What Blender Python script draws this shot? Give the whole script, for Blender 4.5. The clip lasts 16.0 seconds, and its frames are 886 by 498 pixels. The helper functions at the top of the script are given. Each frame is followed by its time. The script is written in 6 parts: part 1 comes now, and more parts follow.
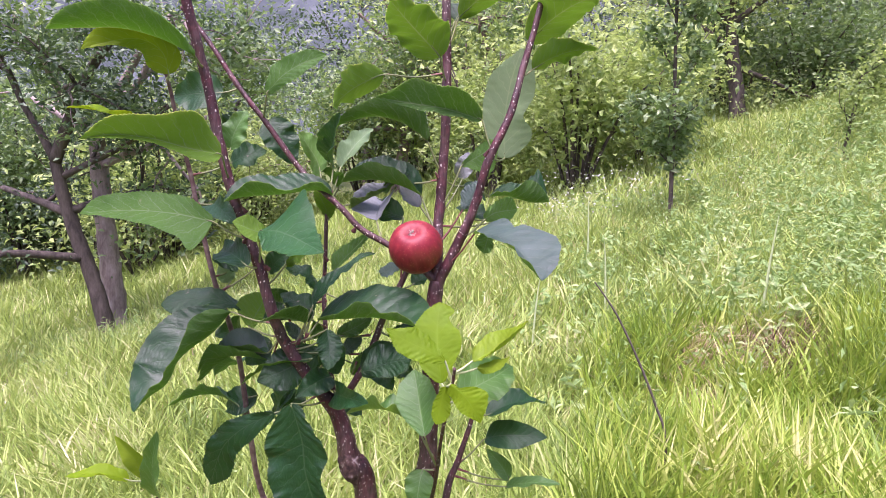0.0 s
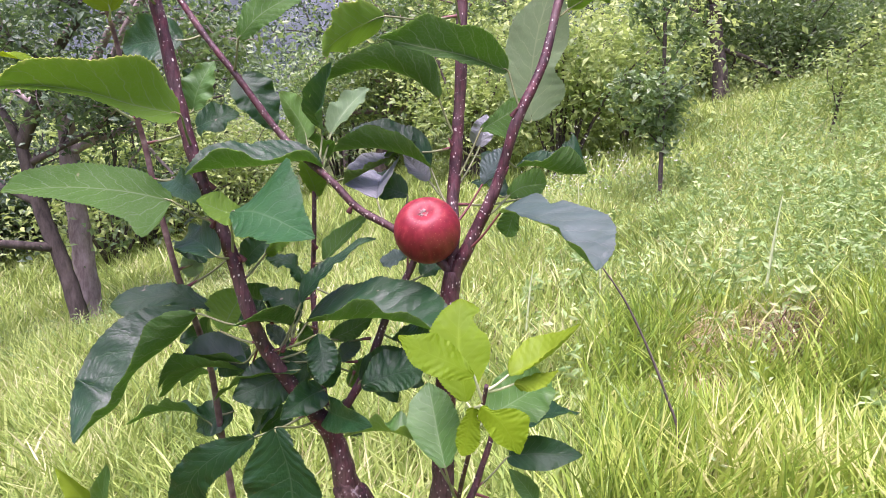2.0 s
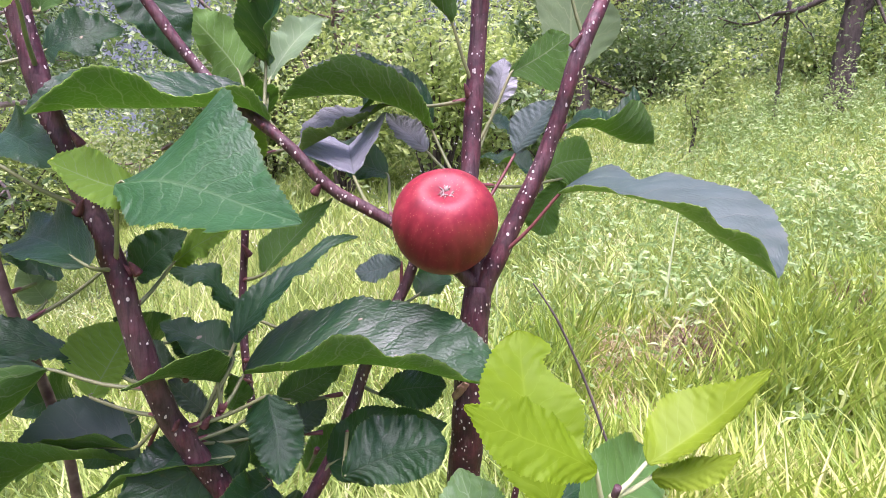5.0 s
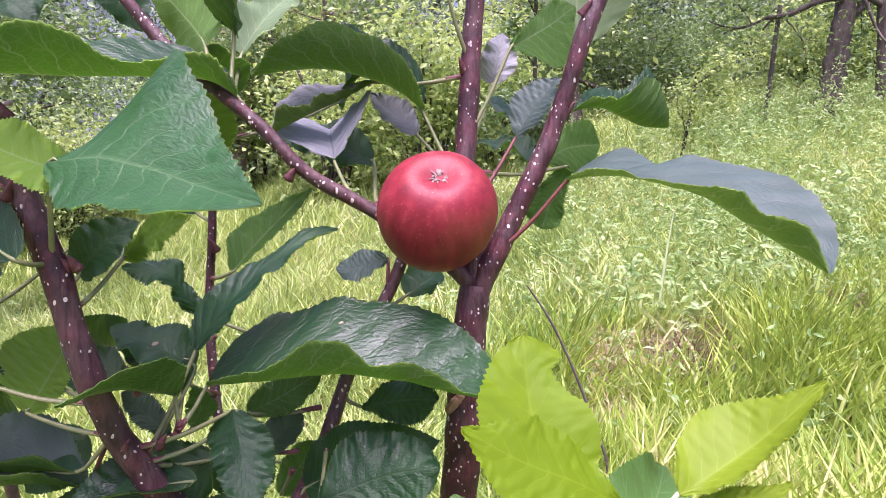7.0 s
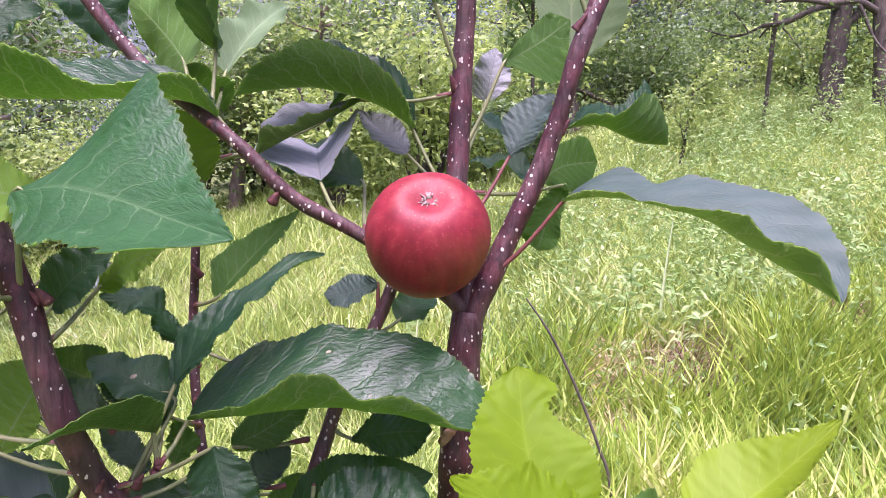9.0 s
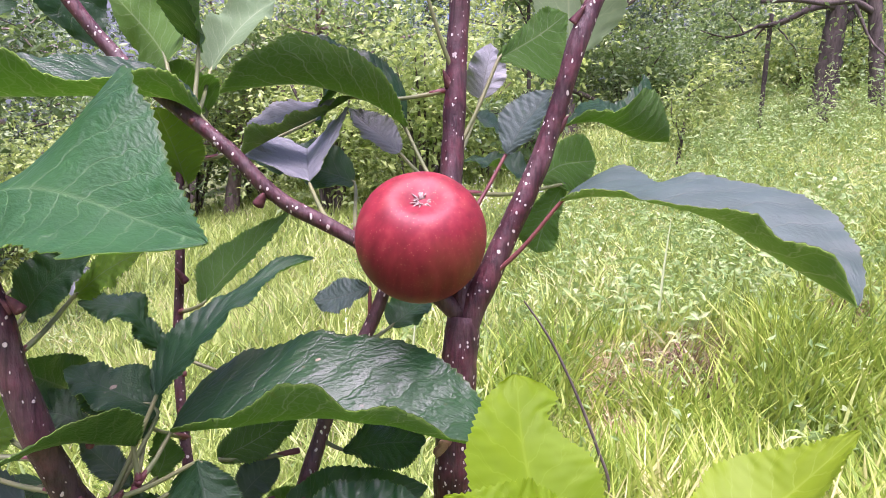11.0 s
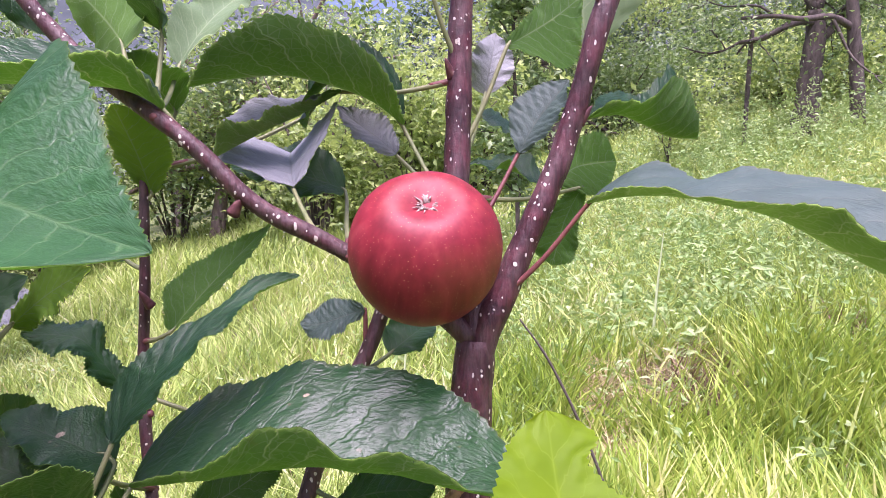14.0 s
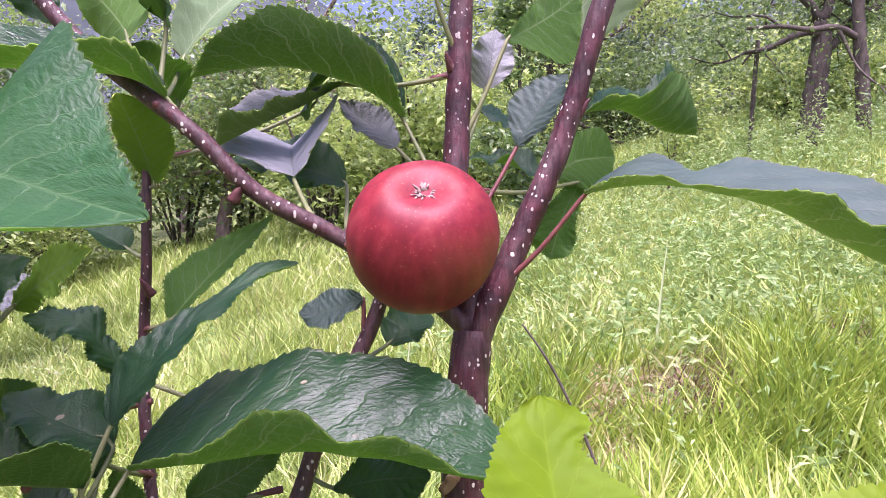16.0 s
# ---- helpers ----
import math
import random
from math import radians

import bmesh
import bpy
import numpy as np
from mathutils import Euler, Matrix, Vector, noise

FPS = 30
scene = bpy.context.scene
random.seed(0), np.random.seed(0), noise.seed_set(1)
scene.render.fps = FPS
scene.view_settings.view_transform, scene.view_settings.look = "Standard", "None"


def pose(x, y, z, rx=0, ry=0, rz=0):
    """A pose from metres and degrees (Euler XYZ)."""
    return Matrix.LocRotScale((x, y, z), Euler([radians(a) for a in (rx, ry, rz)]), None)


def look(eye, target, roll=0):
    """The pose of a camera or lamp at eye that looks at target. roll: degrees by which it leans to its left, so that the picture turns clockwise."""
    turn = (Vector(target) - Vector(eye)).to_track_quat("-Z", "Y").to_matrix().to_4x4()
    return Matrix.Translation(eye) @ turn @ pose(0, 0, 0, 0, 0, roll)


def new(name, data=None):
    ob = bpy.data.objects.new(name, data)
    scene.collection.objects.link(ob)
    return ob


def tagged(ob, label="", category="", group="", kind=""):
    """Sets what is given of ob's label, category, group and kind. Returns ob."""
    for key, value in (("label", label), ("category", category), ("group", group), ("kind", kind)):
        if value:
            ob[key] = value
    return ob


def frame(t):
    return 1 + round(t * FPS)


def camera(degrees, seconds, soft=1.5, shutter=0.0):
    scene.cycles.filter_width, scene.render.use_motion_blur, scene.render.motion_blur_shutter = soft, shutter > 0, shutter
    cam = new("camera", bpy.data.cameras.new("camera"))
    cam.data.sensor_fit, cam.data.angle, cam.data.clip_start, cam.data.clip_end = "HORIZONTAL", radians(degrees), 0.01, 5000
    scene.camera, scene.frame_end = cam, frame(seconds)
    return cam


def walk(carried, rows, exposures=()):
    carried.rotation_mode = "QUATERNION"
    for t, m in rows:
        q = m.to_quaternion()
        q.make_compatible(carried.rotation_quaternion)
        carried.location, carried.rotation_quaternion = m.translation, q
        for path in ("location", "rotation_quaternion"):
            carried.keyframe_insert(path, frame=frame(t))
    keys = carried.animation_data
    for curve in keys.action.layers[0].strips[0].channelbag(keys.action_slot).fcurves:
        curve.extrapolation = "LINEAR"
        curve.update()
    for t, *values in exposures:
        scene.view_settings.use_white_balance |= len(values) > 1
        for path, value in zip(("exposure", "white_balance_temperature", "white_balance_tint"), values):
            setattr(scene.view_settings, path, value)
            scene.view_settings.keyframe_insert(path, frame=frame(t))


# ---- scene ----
cam = camera(65.8, 16.0, soft=0.7)
PATH = [
    (0, (0.0210, 0.0310, 1.1580), (-0.0330, 2.0032, 0.8300), 1.70),
    (0.5, (0.0232, 0.0448, 1.1576), (-0.0260, 2.0162, 0.8240), 1.11),
    (1, (0.0150, 0.0801, 1.1480), (-0.0253, 2.0455, 0.7799), 0.90),
    (1.5, (-0.0018, 0.1256, 1.1413), (-0.0405, 2.0933, 0.7856), 1.17),
    (2, (-0.0223, 0.1990, 1.1272), (-0.0207, 2.1645, 0.7575), 1.33),
    (2.5, (-0.0547, 0.2979, 1.1017), (-0.0070, 2.2617, 0.7255), 1.82),
    (3, (-0.1032, 0.3885, 1.0658), (0.0508, 2.3436, 0.6737), 3.07),
    (3.5, (-0.1269, 0.4028, 1.0722), (0.0918, 2.3615, 0.7322), 3.52),
    (4, (-0.1535, 0.4208, 1.0725), (0.1543, 2.3675, 0.7327), 3.64),
    (4.5, (-0.1508, 0.4448, 1.0670), (0.1857, 2.3892, 0.7409), 3.24),
    (5, (-0.1278, 0.4687, 1.0626), (0.2563, 2.4085, 0.7632), 2.56),
    (5.2, (-0.1207, 0.4790, 1.0619), (0.2810, 2.4139, 0.7537), 2.20),
    (7.3, (-0.1161, 0.5298, 1.0477), (0.2945, 2.4676, 0.7714), 2.72),
    (7.5, (-0.1146, 0.5361, 1.0503), (0.2998, 2.4747, 0.7857), 2.60),
    (8, (-0.1109, 0.5440, 1.0492), (0.3090, 2.4792, 0.7689), 2.33),
    (8.5, (-0.1094, 0.5422, 1.0484), (0.3068, 2.4799, 0.7801), 2.48),
    (9, (-0.1094, 0.5388, 1.0550), (0.3006, 2.4790, 0.7950), 2.20),
    (11.5, (-0.1020, 0.5581, 1.0514), (0.3161, 2.4982, 0.8041), 1.82),
    (12, (-0.1006, 0.5617, 1.0498), (0.3259, 2.5016, 0.8161), 2.03),
    (12.5, (-0.1043, 0.5738, 1.0497), (0.3241, 2.5136, 0.8186), 1.66),
    (13, (-0.0967, 0.5967, 1.0516), (0.3800, 2.5258, 0.8259), 1.47),
    (13.5, (-0.0980, 0.6075, 1.0457), (0.3723, 2.5402, 0.8375), 1.00),
    (14, (-0.1018, 0.6088, 1.0428), (0.3494, 2.5475, 0.8482), 0.87),
    (14.5, (-0.1015, 0.6136, 1.0342), (0.3531, 2.5515, 0.8390), 0.98),
    (15, (-0.0987, 0.6119, 1.0350), (0.3579, 2.5494, 0.8419), 1.09),
    (15.5, (-0.0988, 0.6072, 1.0332), (0.3469, 2.5488, 0.8548), 1.43),
    (16, (-0.0994, 0.6044, 1.0343), (0.3395, 2.5480, 0.8622), 1.36),
]
walk(cam, [(t, look(eye, target, roll)) for t, eye, target, roll in PATH], [(0.0, 1.27, 5930, 42), (3.0, 1.33, 5930, 42), (4.0, 1.31, 5910, 42), (5.0, 1.46, 5830, 44), (7.5, 1.43, 5890, 46), (16.0, 1.43, 5890, 46)])

# ---- light ----
world = bpy.data.worlds.new("sky")
scene.world = world
world.use_nodes = True
wn = world.node_tree
sky = wn.nodes.new("ShaderNodeTexSky")
sky.sky_type = "NISHITA"
sky.sun_disc = False
sky.sun_elevation, sky.sun_rotation = radians(72), radians(201)
sky.air_density, sky.dust_density, sky.ozone_density = 0.8, 6.0, 1.0
wn.links.new(sky.outputs[0], wn.nodes["Background"].inputs[0])
wn.nodes["Background"].inputs[1].default_value = 0.1
sun = new("sun", bpy.data.lights.new("sun", "SUN"))
sun.data.energy, sun.data.angle, sun.data.color = 3.3, radians(50), (1.0, 0.95, 0.9)
sun.matrix_world = look((-0.5, -1.3, 4.4), (0, 0, 0))


# ---- materials ----
class Nodes:
    """A material and short ways to add nodes to it."""

    def __init__(self, name):
        self.mat = bpy.data.materials.new(name)
        self.mat.use_nodes = True
        self.tree = self.mat.node_tree
        self.bsdf = self.tree.nodes["Principled BSDF"]
        self.out = self.tree.nodes["Material Output"]

    def add(self, kind, **inputs):
        node = self.tree.nodes.new(kind)
        for key, value in inputs.items():
            self.put(node.inputs[key.replace("_", " ")], value)
        return node

    def put(self, socket, value):
        if hasattr(value, "is_output"):
            self.tree.links.new(value, socket)
        else:
            socket.default_value = value

    def math(self, op, a, b=0.0, c=0.0):
        node = self.tree.nodes.new("ShaderNodeMath")
        node.operation = op
        for socket, value in zip(node.inputs, (a, b, c)):
            self.put(socket, value)
        return node.outputs[0]

    def ramp(self, fac, stops):
        node = self.tree.nodes.new("ShaderNodeValToRGB")
        els = node.color_ramp.elements
        while len(els) < len(stops):
            els.new(0.5)
        for el, (pos, col) in zip(els, stops):
            el.position = pos
            el.color = (*col, 1.0) if len(col) == 3 else col
        self.put(node.inputs[0], fac)
        return node.outputs[0]

    def mix(self, fac, a, b, blend="MIX"):
        node = self.tree.nodes.new("ShaderNodeMix")
        node.data_type, node.blend_type = "RGBA", blend
        self.put(node.inputs[0], fac)
        for socket, value in ((node.inputs[6], a), (node.inputs[7], b)):
            self.put(socket, value if hasattr(value, "is_output") else (*value, 1.0))
        return node.outputs[2]

    def noise(self, scale, detail=3.0, vector=None, rough=0.55):
        node = self.add("ShaderNodeTexNoise", Scale=scale, Detail=detail, Roughness=rough)
        if vector is None:
            vector = self.tree.nodes.new("ShaderNodeTexCoord").outputs["Object"]
        self.put(node.inputs["Vector"], vector)
        return node.outputs[0]

    def bump(self, height, strength, distance):
        node = self.add("ShaderNodeBump", Strength=strength, Distance=distance)
        self.put(node.inputs["Height"], height)
        self.put(self.bsdf.inputs["Normal"], node.outputs[0])
        return node.outputs[0]

    def set(self, color=None, rough=None, **more):
        if color is not None:
            self.put(self.bsdf.inputs["Base Color"], color if hasattr(color, "is_output") else (*color, 1.0))
        if rough is not None:
            self.put(self.bsdf.inputs["Roughness"], rough)
        for key, value in more.items():
            self.put(self.bsdf.inputs[key.replace("_", " ")], value)
        return self

    def translucent(self, color, share):
        """Lets a share of the light through, as thin leaves do."""
        tr = self.tree.nodes.new("ShaderNodeBsdfTranslucent")
        self.put(tr.inputs[0], color if hasattr(color, "is_output") else (*color, 1.0))
        mx = self.tree.nodes.new("ShaderNodeMixShader")
        self.put(mx.inputs[0], share)
        self.tree.links.new(self.bsdf.outputs[0], mx.inputs[1])
        self.tree.links.new(tr.outputs[0], mx.inputs[2])
        self.tree.links.new(mx.outputs[0], self.out.inputs[0])
        return self


def leaf_material(name, dark, light, vein, rough, through_color, share, relief, coat=0.0, net_share=0.3, vein_light=0.8):
    """Apple leaf skin: forked side veins and their net from the blade's own coordinates, puckers between them, blotches, tan scars."""
    n = Nodes(name)
    uv = n.tree.nodes.new("ShaderNodeUVMap")
    uv.uv_map = "blade"
    sep = n.add("ShaderNodeSeparateXYZ", Vector=uv.outputs[0])
    info = n.tree.nodes.new("ShaderNodeObjectInfo")
    u, side = sep.outputs[0], n.math("ABSOLUTE", n.math("MULTIPLY_ADD", sep.outputs[1], 2.0, -1.0))
    wob = n.math("SUBTRACT", n.noise(7.0, 2.0, uv.outputs[0]), 0.5)
    run = n.math("ADD", n.math("MULTIPLY", n.math("SUBTRACT", u, n.math("MULTIPLY", n.math("POWER", side, 0.8), 0.22)), 9.0),
                 n.math("MULTIPLY_ADD", wob, 0.8, 0.35))
    tri = n.math("ABSOLUTE", n.math("SUBTRACT", n.math("FRACT", run), 0.5))
    fork = n.math("ABSOLUTE", n.math("SUBTRACT", tri, n.math("MULTIPLY", n.math("MAXIMUM", n.math("SUBTRACT", side, 0.55), 0.0), 0.55)))
    thin = n.math("MULTIPLY_ADD", side, 16.0, 15.0)
    ribs = n.math("SUBTRACT", 1.0, n.math("SMOOTH_MIN", n.math("MULTIPLY", fork, thin), 1.0, 0.3))
    ribs = n.math("MULTIPLY", ribs, n.math("SUBTRACT", 1.1, n.math("MULTIPLY", side, 0.6)))
    mid = n.math("SUBTRACT", 1.0, n.math("MINIMUM", n.math("MULTIPLY", side, 26.0), 1.0))
    lines = n.math("MAXIMUM", n.math("MINIMUM", ribs, 1.0), mid)
    net = n.add("ShaderNodeTexVoronoi", Scale=30.0, Vector=n.add("ShaderNodeMapping", Vector=uv.outputs[0], Scale=(1.0, 0.6, 1.0)).outputs[0])
    net.feature = "DISTANCE_TO_EDGE"
    fine = n.math("SUBTRACT", 1.0, n.math("MINIMUM", n.math("MULTIPLY", net.outputs[0], 15.0), 1.0))
    both = n.math("MAXIMUM", lines, n.math("MULTIPLY", fine, net_share))
    blot = n.math("ADD", n.noise(34.0, 4.0), n.math("MULTIPLY_ADD", info.outputs["Random"], 0.34, -0.17))
    base = n.mix(n.ramp(blot, [(0.3, (0, 0, 0)), (0.7, (1, 1, 1))]), dark, light)
    base = n.mix(n.math("MULTIPLY", both, 0.9), base, vein)
    spot = n.ramp(n.noise(140.0, 2.0), [(0.73, (0, 0, 0)), (0.77, (1, 1, 1))])
    base = n.mix(n.math("MULTIPLY", spot, 0.45), base, (0.12, 0.07, 0.03))
    scar = n.ramp(n.math("ADD", n.noise(62.0, 2.0), n.math("MULTIPLY", info.outputs["Random"], 0.06)), [(0.81, (0, 0, 0)), (0.825, (1, 1, 1))])
    base = n.mix(n.math("MULTIPLY", scar, 0.8), base, (0.42, 0.33, 0.24))
    edge = n.ramp(n.math("MULTIPLY", side, n.math("MULTIPLY_ADD", n.noise(20.0, 3.0), 0.16, 0.9)), [(0.95, (0, 0, 0)), (1.0, (1, 1, 1))])
    base = n.mix(n.math("MULTIPLY", edge, 0.12), base, (0.3, 0.2, 0.08))
    n.set(base, n.math("MULTIPLY_ADD", n.noise(55.0, 4.0), 0.4, rough - 0.17), Specular_IOR_Level=0.43 if relief > 0.5 else 0.2 if relief > 0 else 0.3, Coat_Weight=coat, Coat_Roughness=0.42)
    height = n.math("SUBTRACT", n.math("MULTIPLY", n.math("COSINE", n.math("MULTIPLY", run, 6.2832)), 0.16), n.math("MULTIPLY", lines, 0.45))
    cross = n.add("ShaderNodeCombineXYZ", X=n.math("MULTIPLY", run, 5.0), Y=n.math("MULTIPLY", side, 17.0), Z=sep.outputs[1])
    pucker = n.math("MULTIPLY", n.noise(1.0, 2.0, cross.outputs[0]), 1.35)
    n.bump(n.math("MULTIPLY", n.math("ADD", height, pucker), relief), 0.5, 0.001)
    n.translucent(n.mix(n.math("MULTIPLY", both, vein_light), through_color, (0.95, 0.97, 0.6)), share)
    return n.mat


LEAF = {
    "old": (leaf_material("leaf_upper", (0.005, 0.029, 0.009), (0.011, 0.05, 0.015), (0.025, 0.07, 0.024), 0.345, (0.42, 0.78, 0.18), 0.13, 1.2, 0.0, 0.1),
            leaf_material("leaf_under", (0.05, 0.125, 0.033), (0.085, 0.178, 0.045), (0.38, 0.48, 0.22), 0.58, (0.5, 0.82, 0.16), 0.48, -0.7, 0.0, 0.3)),
    "mid": (leaf_material("fresh_leaf_upper", (0.04, 0.12, 0.025), (0.07, 0.17, 0.035), (0.14, 0.26, 0.08), 0.45, (0.55, 0.75, 0.2), 0.32, 0.8, 0.2, 0.15),
            leaf_material("fresh_leaf_under", (0.09, 0.2, 0.045), (0.13, 0.26, 0.065), (0.32, 0.42, 0.19), 0.6, (0.62, 0.8, 0.22), 0.52, -0.7)),
    # glow: the old leaf, its underside painted brighter for light coming through
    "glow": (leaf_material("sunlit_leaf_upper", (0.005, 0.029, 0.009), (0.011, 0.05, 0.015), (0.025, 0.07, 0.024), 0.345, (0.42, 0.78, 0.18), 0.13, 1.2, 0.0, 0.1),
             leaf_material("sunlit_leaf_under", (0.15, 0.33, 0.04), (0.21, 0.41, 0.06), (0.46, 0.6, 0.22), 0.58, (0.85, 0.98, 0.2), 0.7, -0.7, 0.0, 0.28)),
    "green": (leaf_material("bright_leaf_upper", (0.007, 0.05, 0.012), (0.017, 0.08, 0.022), (0.05, 0.125, 0.045), 0.46, (0.42, 0.78, 0.18), 0.18, 1.0, 0.0, 0.12),
              leaf_material("bright_leaf_under", (0.05, 0.13, 0.024), (0.075, 0.17, 0.034), (0.28, 0.38, 0.15), 0.58, (0.55, 0.85, 0.16), 0.5, -0.7, 0.0, 0.3)),
    # silver: pale sky reflection on the upper side, painted into its base colour
    "silver": (leaf_material("sky_sheen_leaf_upper", (0.25, 0.265, 0.28), (0.37, 0.385, 0.4), (0.16, 0.18, 0.185), 0.5, (0.5, 0.6, 0.35), 0.12, 1.5, 0.2, 0.05),
               leaf_material("silver_leaf_under", (0.06, 0.14, 0.035), (0.09, 0.19, 0.05), (0.3, 0.4, 0.17), 0.6, (0.55, 0.8, 0.2), 0.45, -0.7)),
    # grey: weaker sky sheen, likewise mixed into the upper skin's colour
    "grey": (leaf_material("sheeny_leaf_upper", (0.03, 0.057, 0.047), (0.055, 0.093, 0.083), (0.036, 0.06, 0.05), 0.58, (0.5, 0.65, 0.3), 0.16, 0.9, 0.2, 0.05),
             leaf_material("sheeny_leaf_under", (0.05, 0.14, 0.03), (0.08, 0.19, 0.045), (0.3, 0.42, 0.17), 0.6, (0.5, 0.8, 0.16), 0.5, -0.7)),
    "pale": (leaf_material("downy_leaf_upper", (0.1, 0.17, 0.09), (0.15, 0.24, 0.13), (0.25, 0.34, 0.2), 0.6, (0.6, 0.75, 0.4), 0.4, 0.6),
             leaf_material("downy_leaf_under", (0.19, 0.26, 0.15), (0.26, 0.34, 0.2), (0.34, 0.42, 0.27), 0.7, (0.7, 0.85, 0.5), 0.5, -0.5)),
    "young": (leaf_material("young_leaf_upper", (0.12, 0.205, 0.002), (0.17, 0.265, 0.004), (0.18, 0.275, 0.006), 0.55, (0.5, 0.67, 0.006), 0.42, 0.1, 0.0, 0.03, 0.05),
              leaf_material("young_leaf_under", (0.17, 0.25, 0.006), (0.23, 0.32, 0.012), (0.28, 0.38, 0.05), 0.55, (0.65, 0.76, 0.02), 0.45, -0.2, 0.0, 0.08, 0.3)),
    "young2": (leaf_material("tip_leaf_upper", (0.15, 0.23, 0.01), (0.2, 0.29, 0.018), (0.22, 0.31, 0.03), 0.5, (0.5, 0.64, 0.015), 0.36, 0.12, 0.0, 0.03, 0.08),
               leaf_material("tip_leaf_under", (0.2, 0.32, 0.03), (0.26, 0.39, 0.05), (0.33, 0.45, 0.1), 0.6, (0.5, 0.64, 0.06), 0.38, -0.2, 0.0, 0.08, 0.3)),
}


def young_bark():
    """Red-brown bark of young apple wood: torn greyish film, fine lengthwise cracks, scattered pale lenticels of many sizes."""
    n = Nodes("young_bark")
    tc = n.tree.nodes.new("ShaderNodeTexCoord").outputs["Object"]
    base = n.ramp(n.noise(70.0, 6.0, tc, 0.65), [(0.3, (0.018, 0.006, 0.008)), (0.48, (0.05, 0.011, 0.017)), (0.62, (0.1, 0.022, 0.032)), (0.76, (0.16, 0.06, 0.06))])
    long = n.add("ShaderNodeMapping", Vector=tc, Scale=(1.0, 1.0, 0.22)).outputs[0]
    film = n.ramp(n.math("ADD", n.math("MULTIPLY", n.noise(14.0, 3.0, tc), 0.55), n.math("MULTIPLY", n.noise(190.0, 5.0, long, 0.7), 0.45)), [(0.46, (0, 0, 0)), (0.58, (1, 1, 1))])
    base = n.mix(n.math("MULTIPLY", film, 0.42), base, (0.18, 0.118, 0.115))
    streak = n.noise(420.0, 4.0, n.add("ShaderNodeMapping", Vector=tc, Scale=(1.0, 1.0, 0.12)).outputs[0])
    base = n.mix(n.math("MULTIPLY", n.ramp(streak, [(0.5, (0, 0, 0)), (0.68, (1, 1, 1))]), 0.6), base, (0.022, 0.012, 0.012))
    bend = n.tree.nodes.new("ShaderNodeVectorMath")
    bend.operation = "ADD"
    wave = n.add("ShaderNodeTexNoise", Scale=130.0, Detail=2.0)
    n.put(wave.inputs["Vector"], tc)
    small = n.tree.nodes.new("ShaderNodeVectorMath")
    small.operation = "SCALE"
    n.put(small.inputs[0], wave.outputs["Color"])
    small.inputs["Scale"].default_value = 0.004
    n.put(bend.inputs[0], tc)
    n.put(bend.inputs[1], small.outputs[0])
    cell = n.add("ShaderNodeTexVoronoi", Scale=310.0, Vector=n.add("ShaderNodeMapping", Vector=bend.outputs[0], Scale=(1.0, 1.0, 0.66)).outputs[0], Randomness=1.0)
    pick = n.add("ShaderNodeSeparateColor", Color=cell.outputs["Color"])
    keep = n.math("GREATER_THAN", n.math("ADD", pick.outputs[0], n.math("MULTIPLY", n.noise(40.0, 2.0, tc), 0.5)), 0.42)
    size = n.math("MULTIPLY_ADD", n.math("POWER", pick.outputs[1], 2.0), 0.19, 0.135)
    dot = n.math("MULTIPLY", n.math("MINIMUM", n.math("MAXIMUM", n.math("MULTIPLY", n.math("SUBTRACT", size, cell.outputs["Distance"]), 18.0), 0.0), 1.0), keep)
    base = n.mix(n.math("MULTIPLY", dot, n.math("MULTIPLY_ADD", pick.outputs[2], 0.35, 0.65)), base, (0.74, 0.66, 0.6))
    n.set(base, n.math("MULTIPLY_ADD", n.noise(80.0, 4.0, tc), 0.4, 0.34))
    n.bump(n.math("ADD", n.math("MULTIPLY", dot, 0.7), n.math("ADD", n.noise(140.0, 4.0, tc), n.math("MULTIPLY", streak, 1.1))), 0.75, 0.0011)
    return n.mat


def plain_bark(name, dark, light, scale=14.0):
    """Fissured bark of old fruit trees."""
    n = Nodes(name)
    tc = n.tree.nodes.new("ShaderNodeTexCoord").outputs["Object"]
    mp = n.add("ShaderNodeMapping", Vector=tc, Scale=(1.0, 1.0, 0.3))
    crack = n.noise(scale, 6.0, mp.outputs[0], 0.7)
    n.set(n.ramp(crack, [(0.3, dark), (0.7, light)]), 0.85)
    n.bump(crack, 0.9, 0.02)
    return n.mat


def simple(name, stops, scale, rough, relief=0.3, depth=0.001):
    n = Nodes(name)
    f = n.noise(scale, 4.0)
    n.set(n.ramp(f, stops), rough)
    n.bump(f, relief, depth)
    return n.mat


def foliage_material(name, stops, rough, through_color, share, drift_size=1.6):
    """Leaves too many to count: colour varies from leaf to leaf and in drifts."""
    n = Nodes(name)
    geo = n.tree.nodes.new("ShaderNodeNewGeometry")
    drift = n.ramp(n.noise(drift_size, 3.0), [(0.32, (0, 0, 0)), (0.68, (1, 1, 1))])
    f = n.math("MULTIPLY_ADD", geo.outputs["Random Per Island"], 0.58, n.math("MULTIPLY", drift, 0.42))
    n.set(n.ramp(f, stops), rough)
    return n.translucent(through_color, share).mat


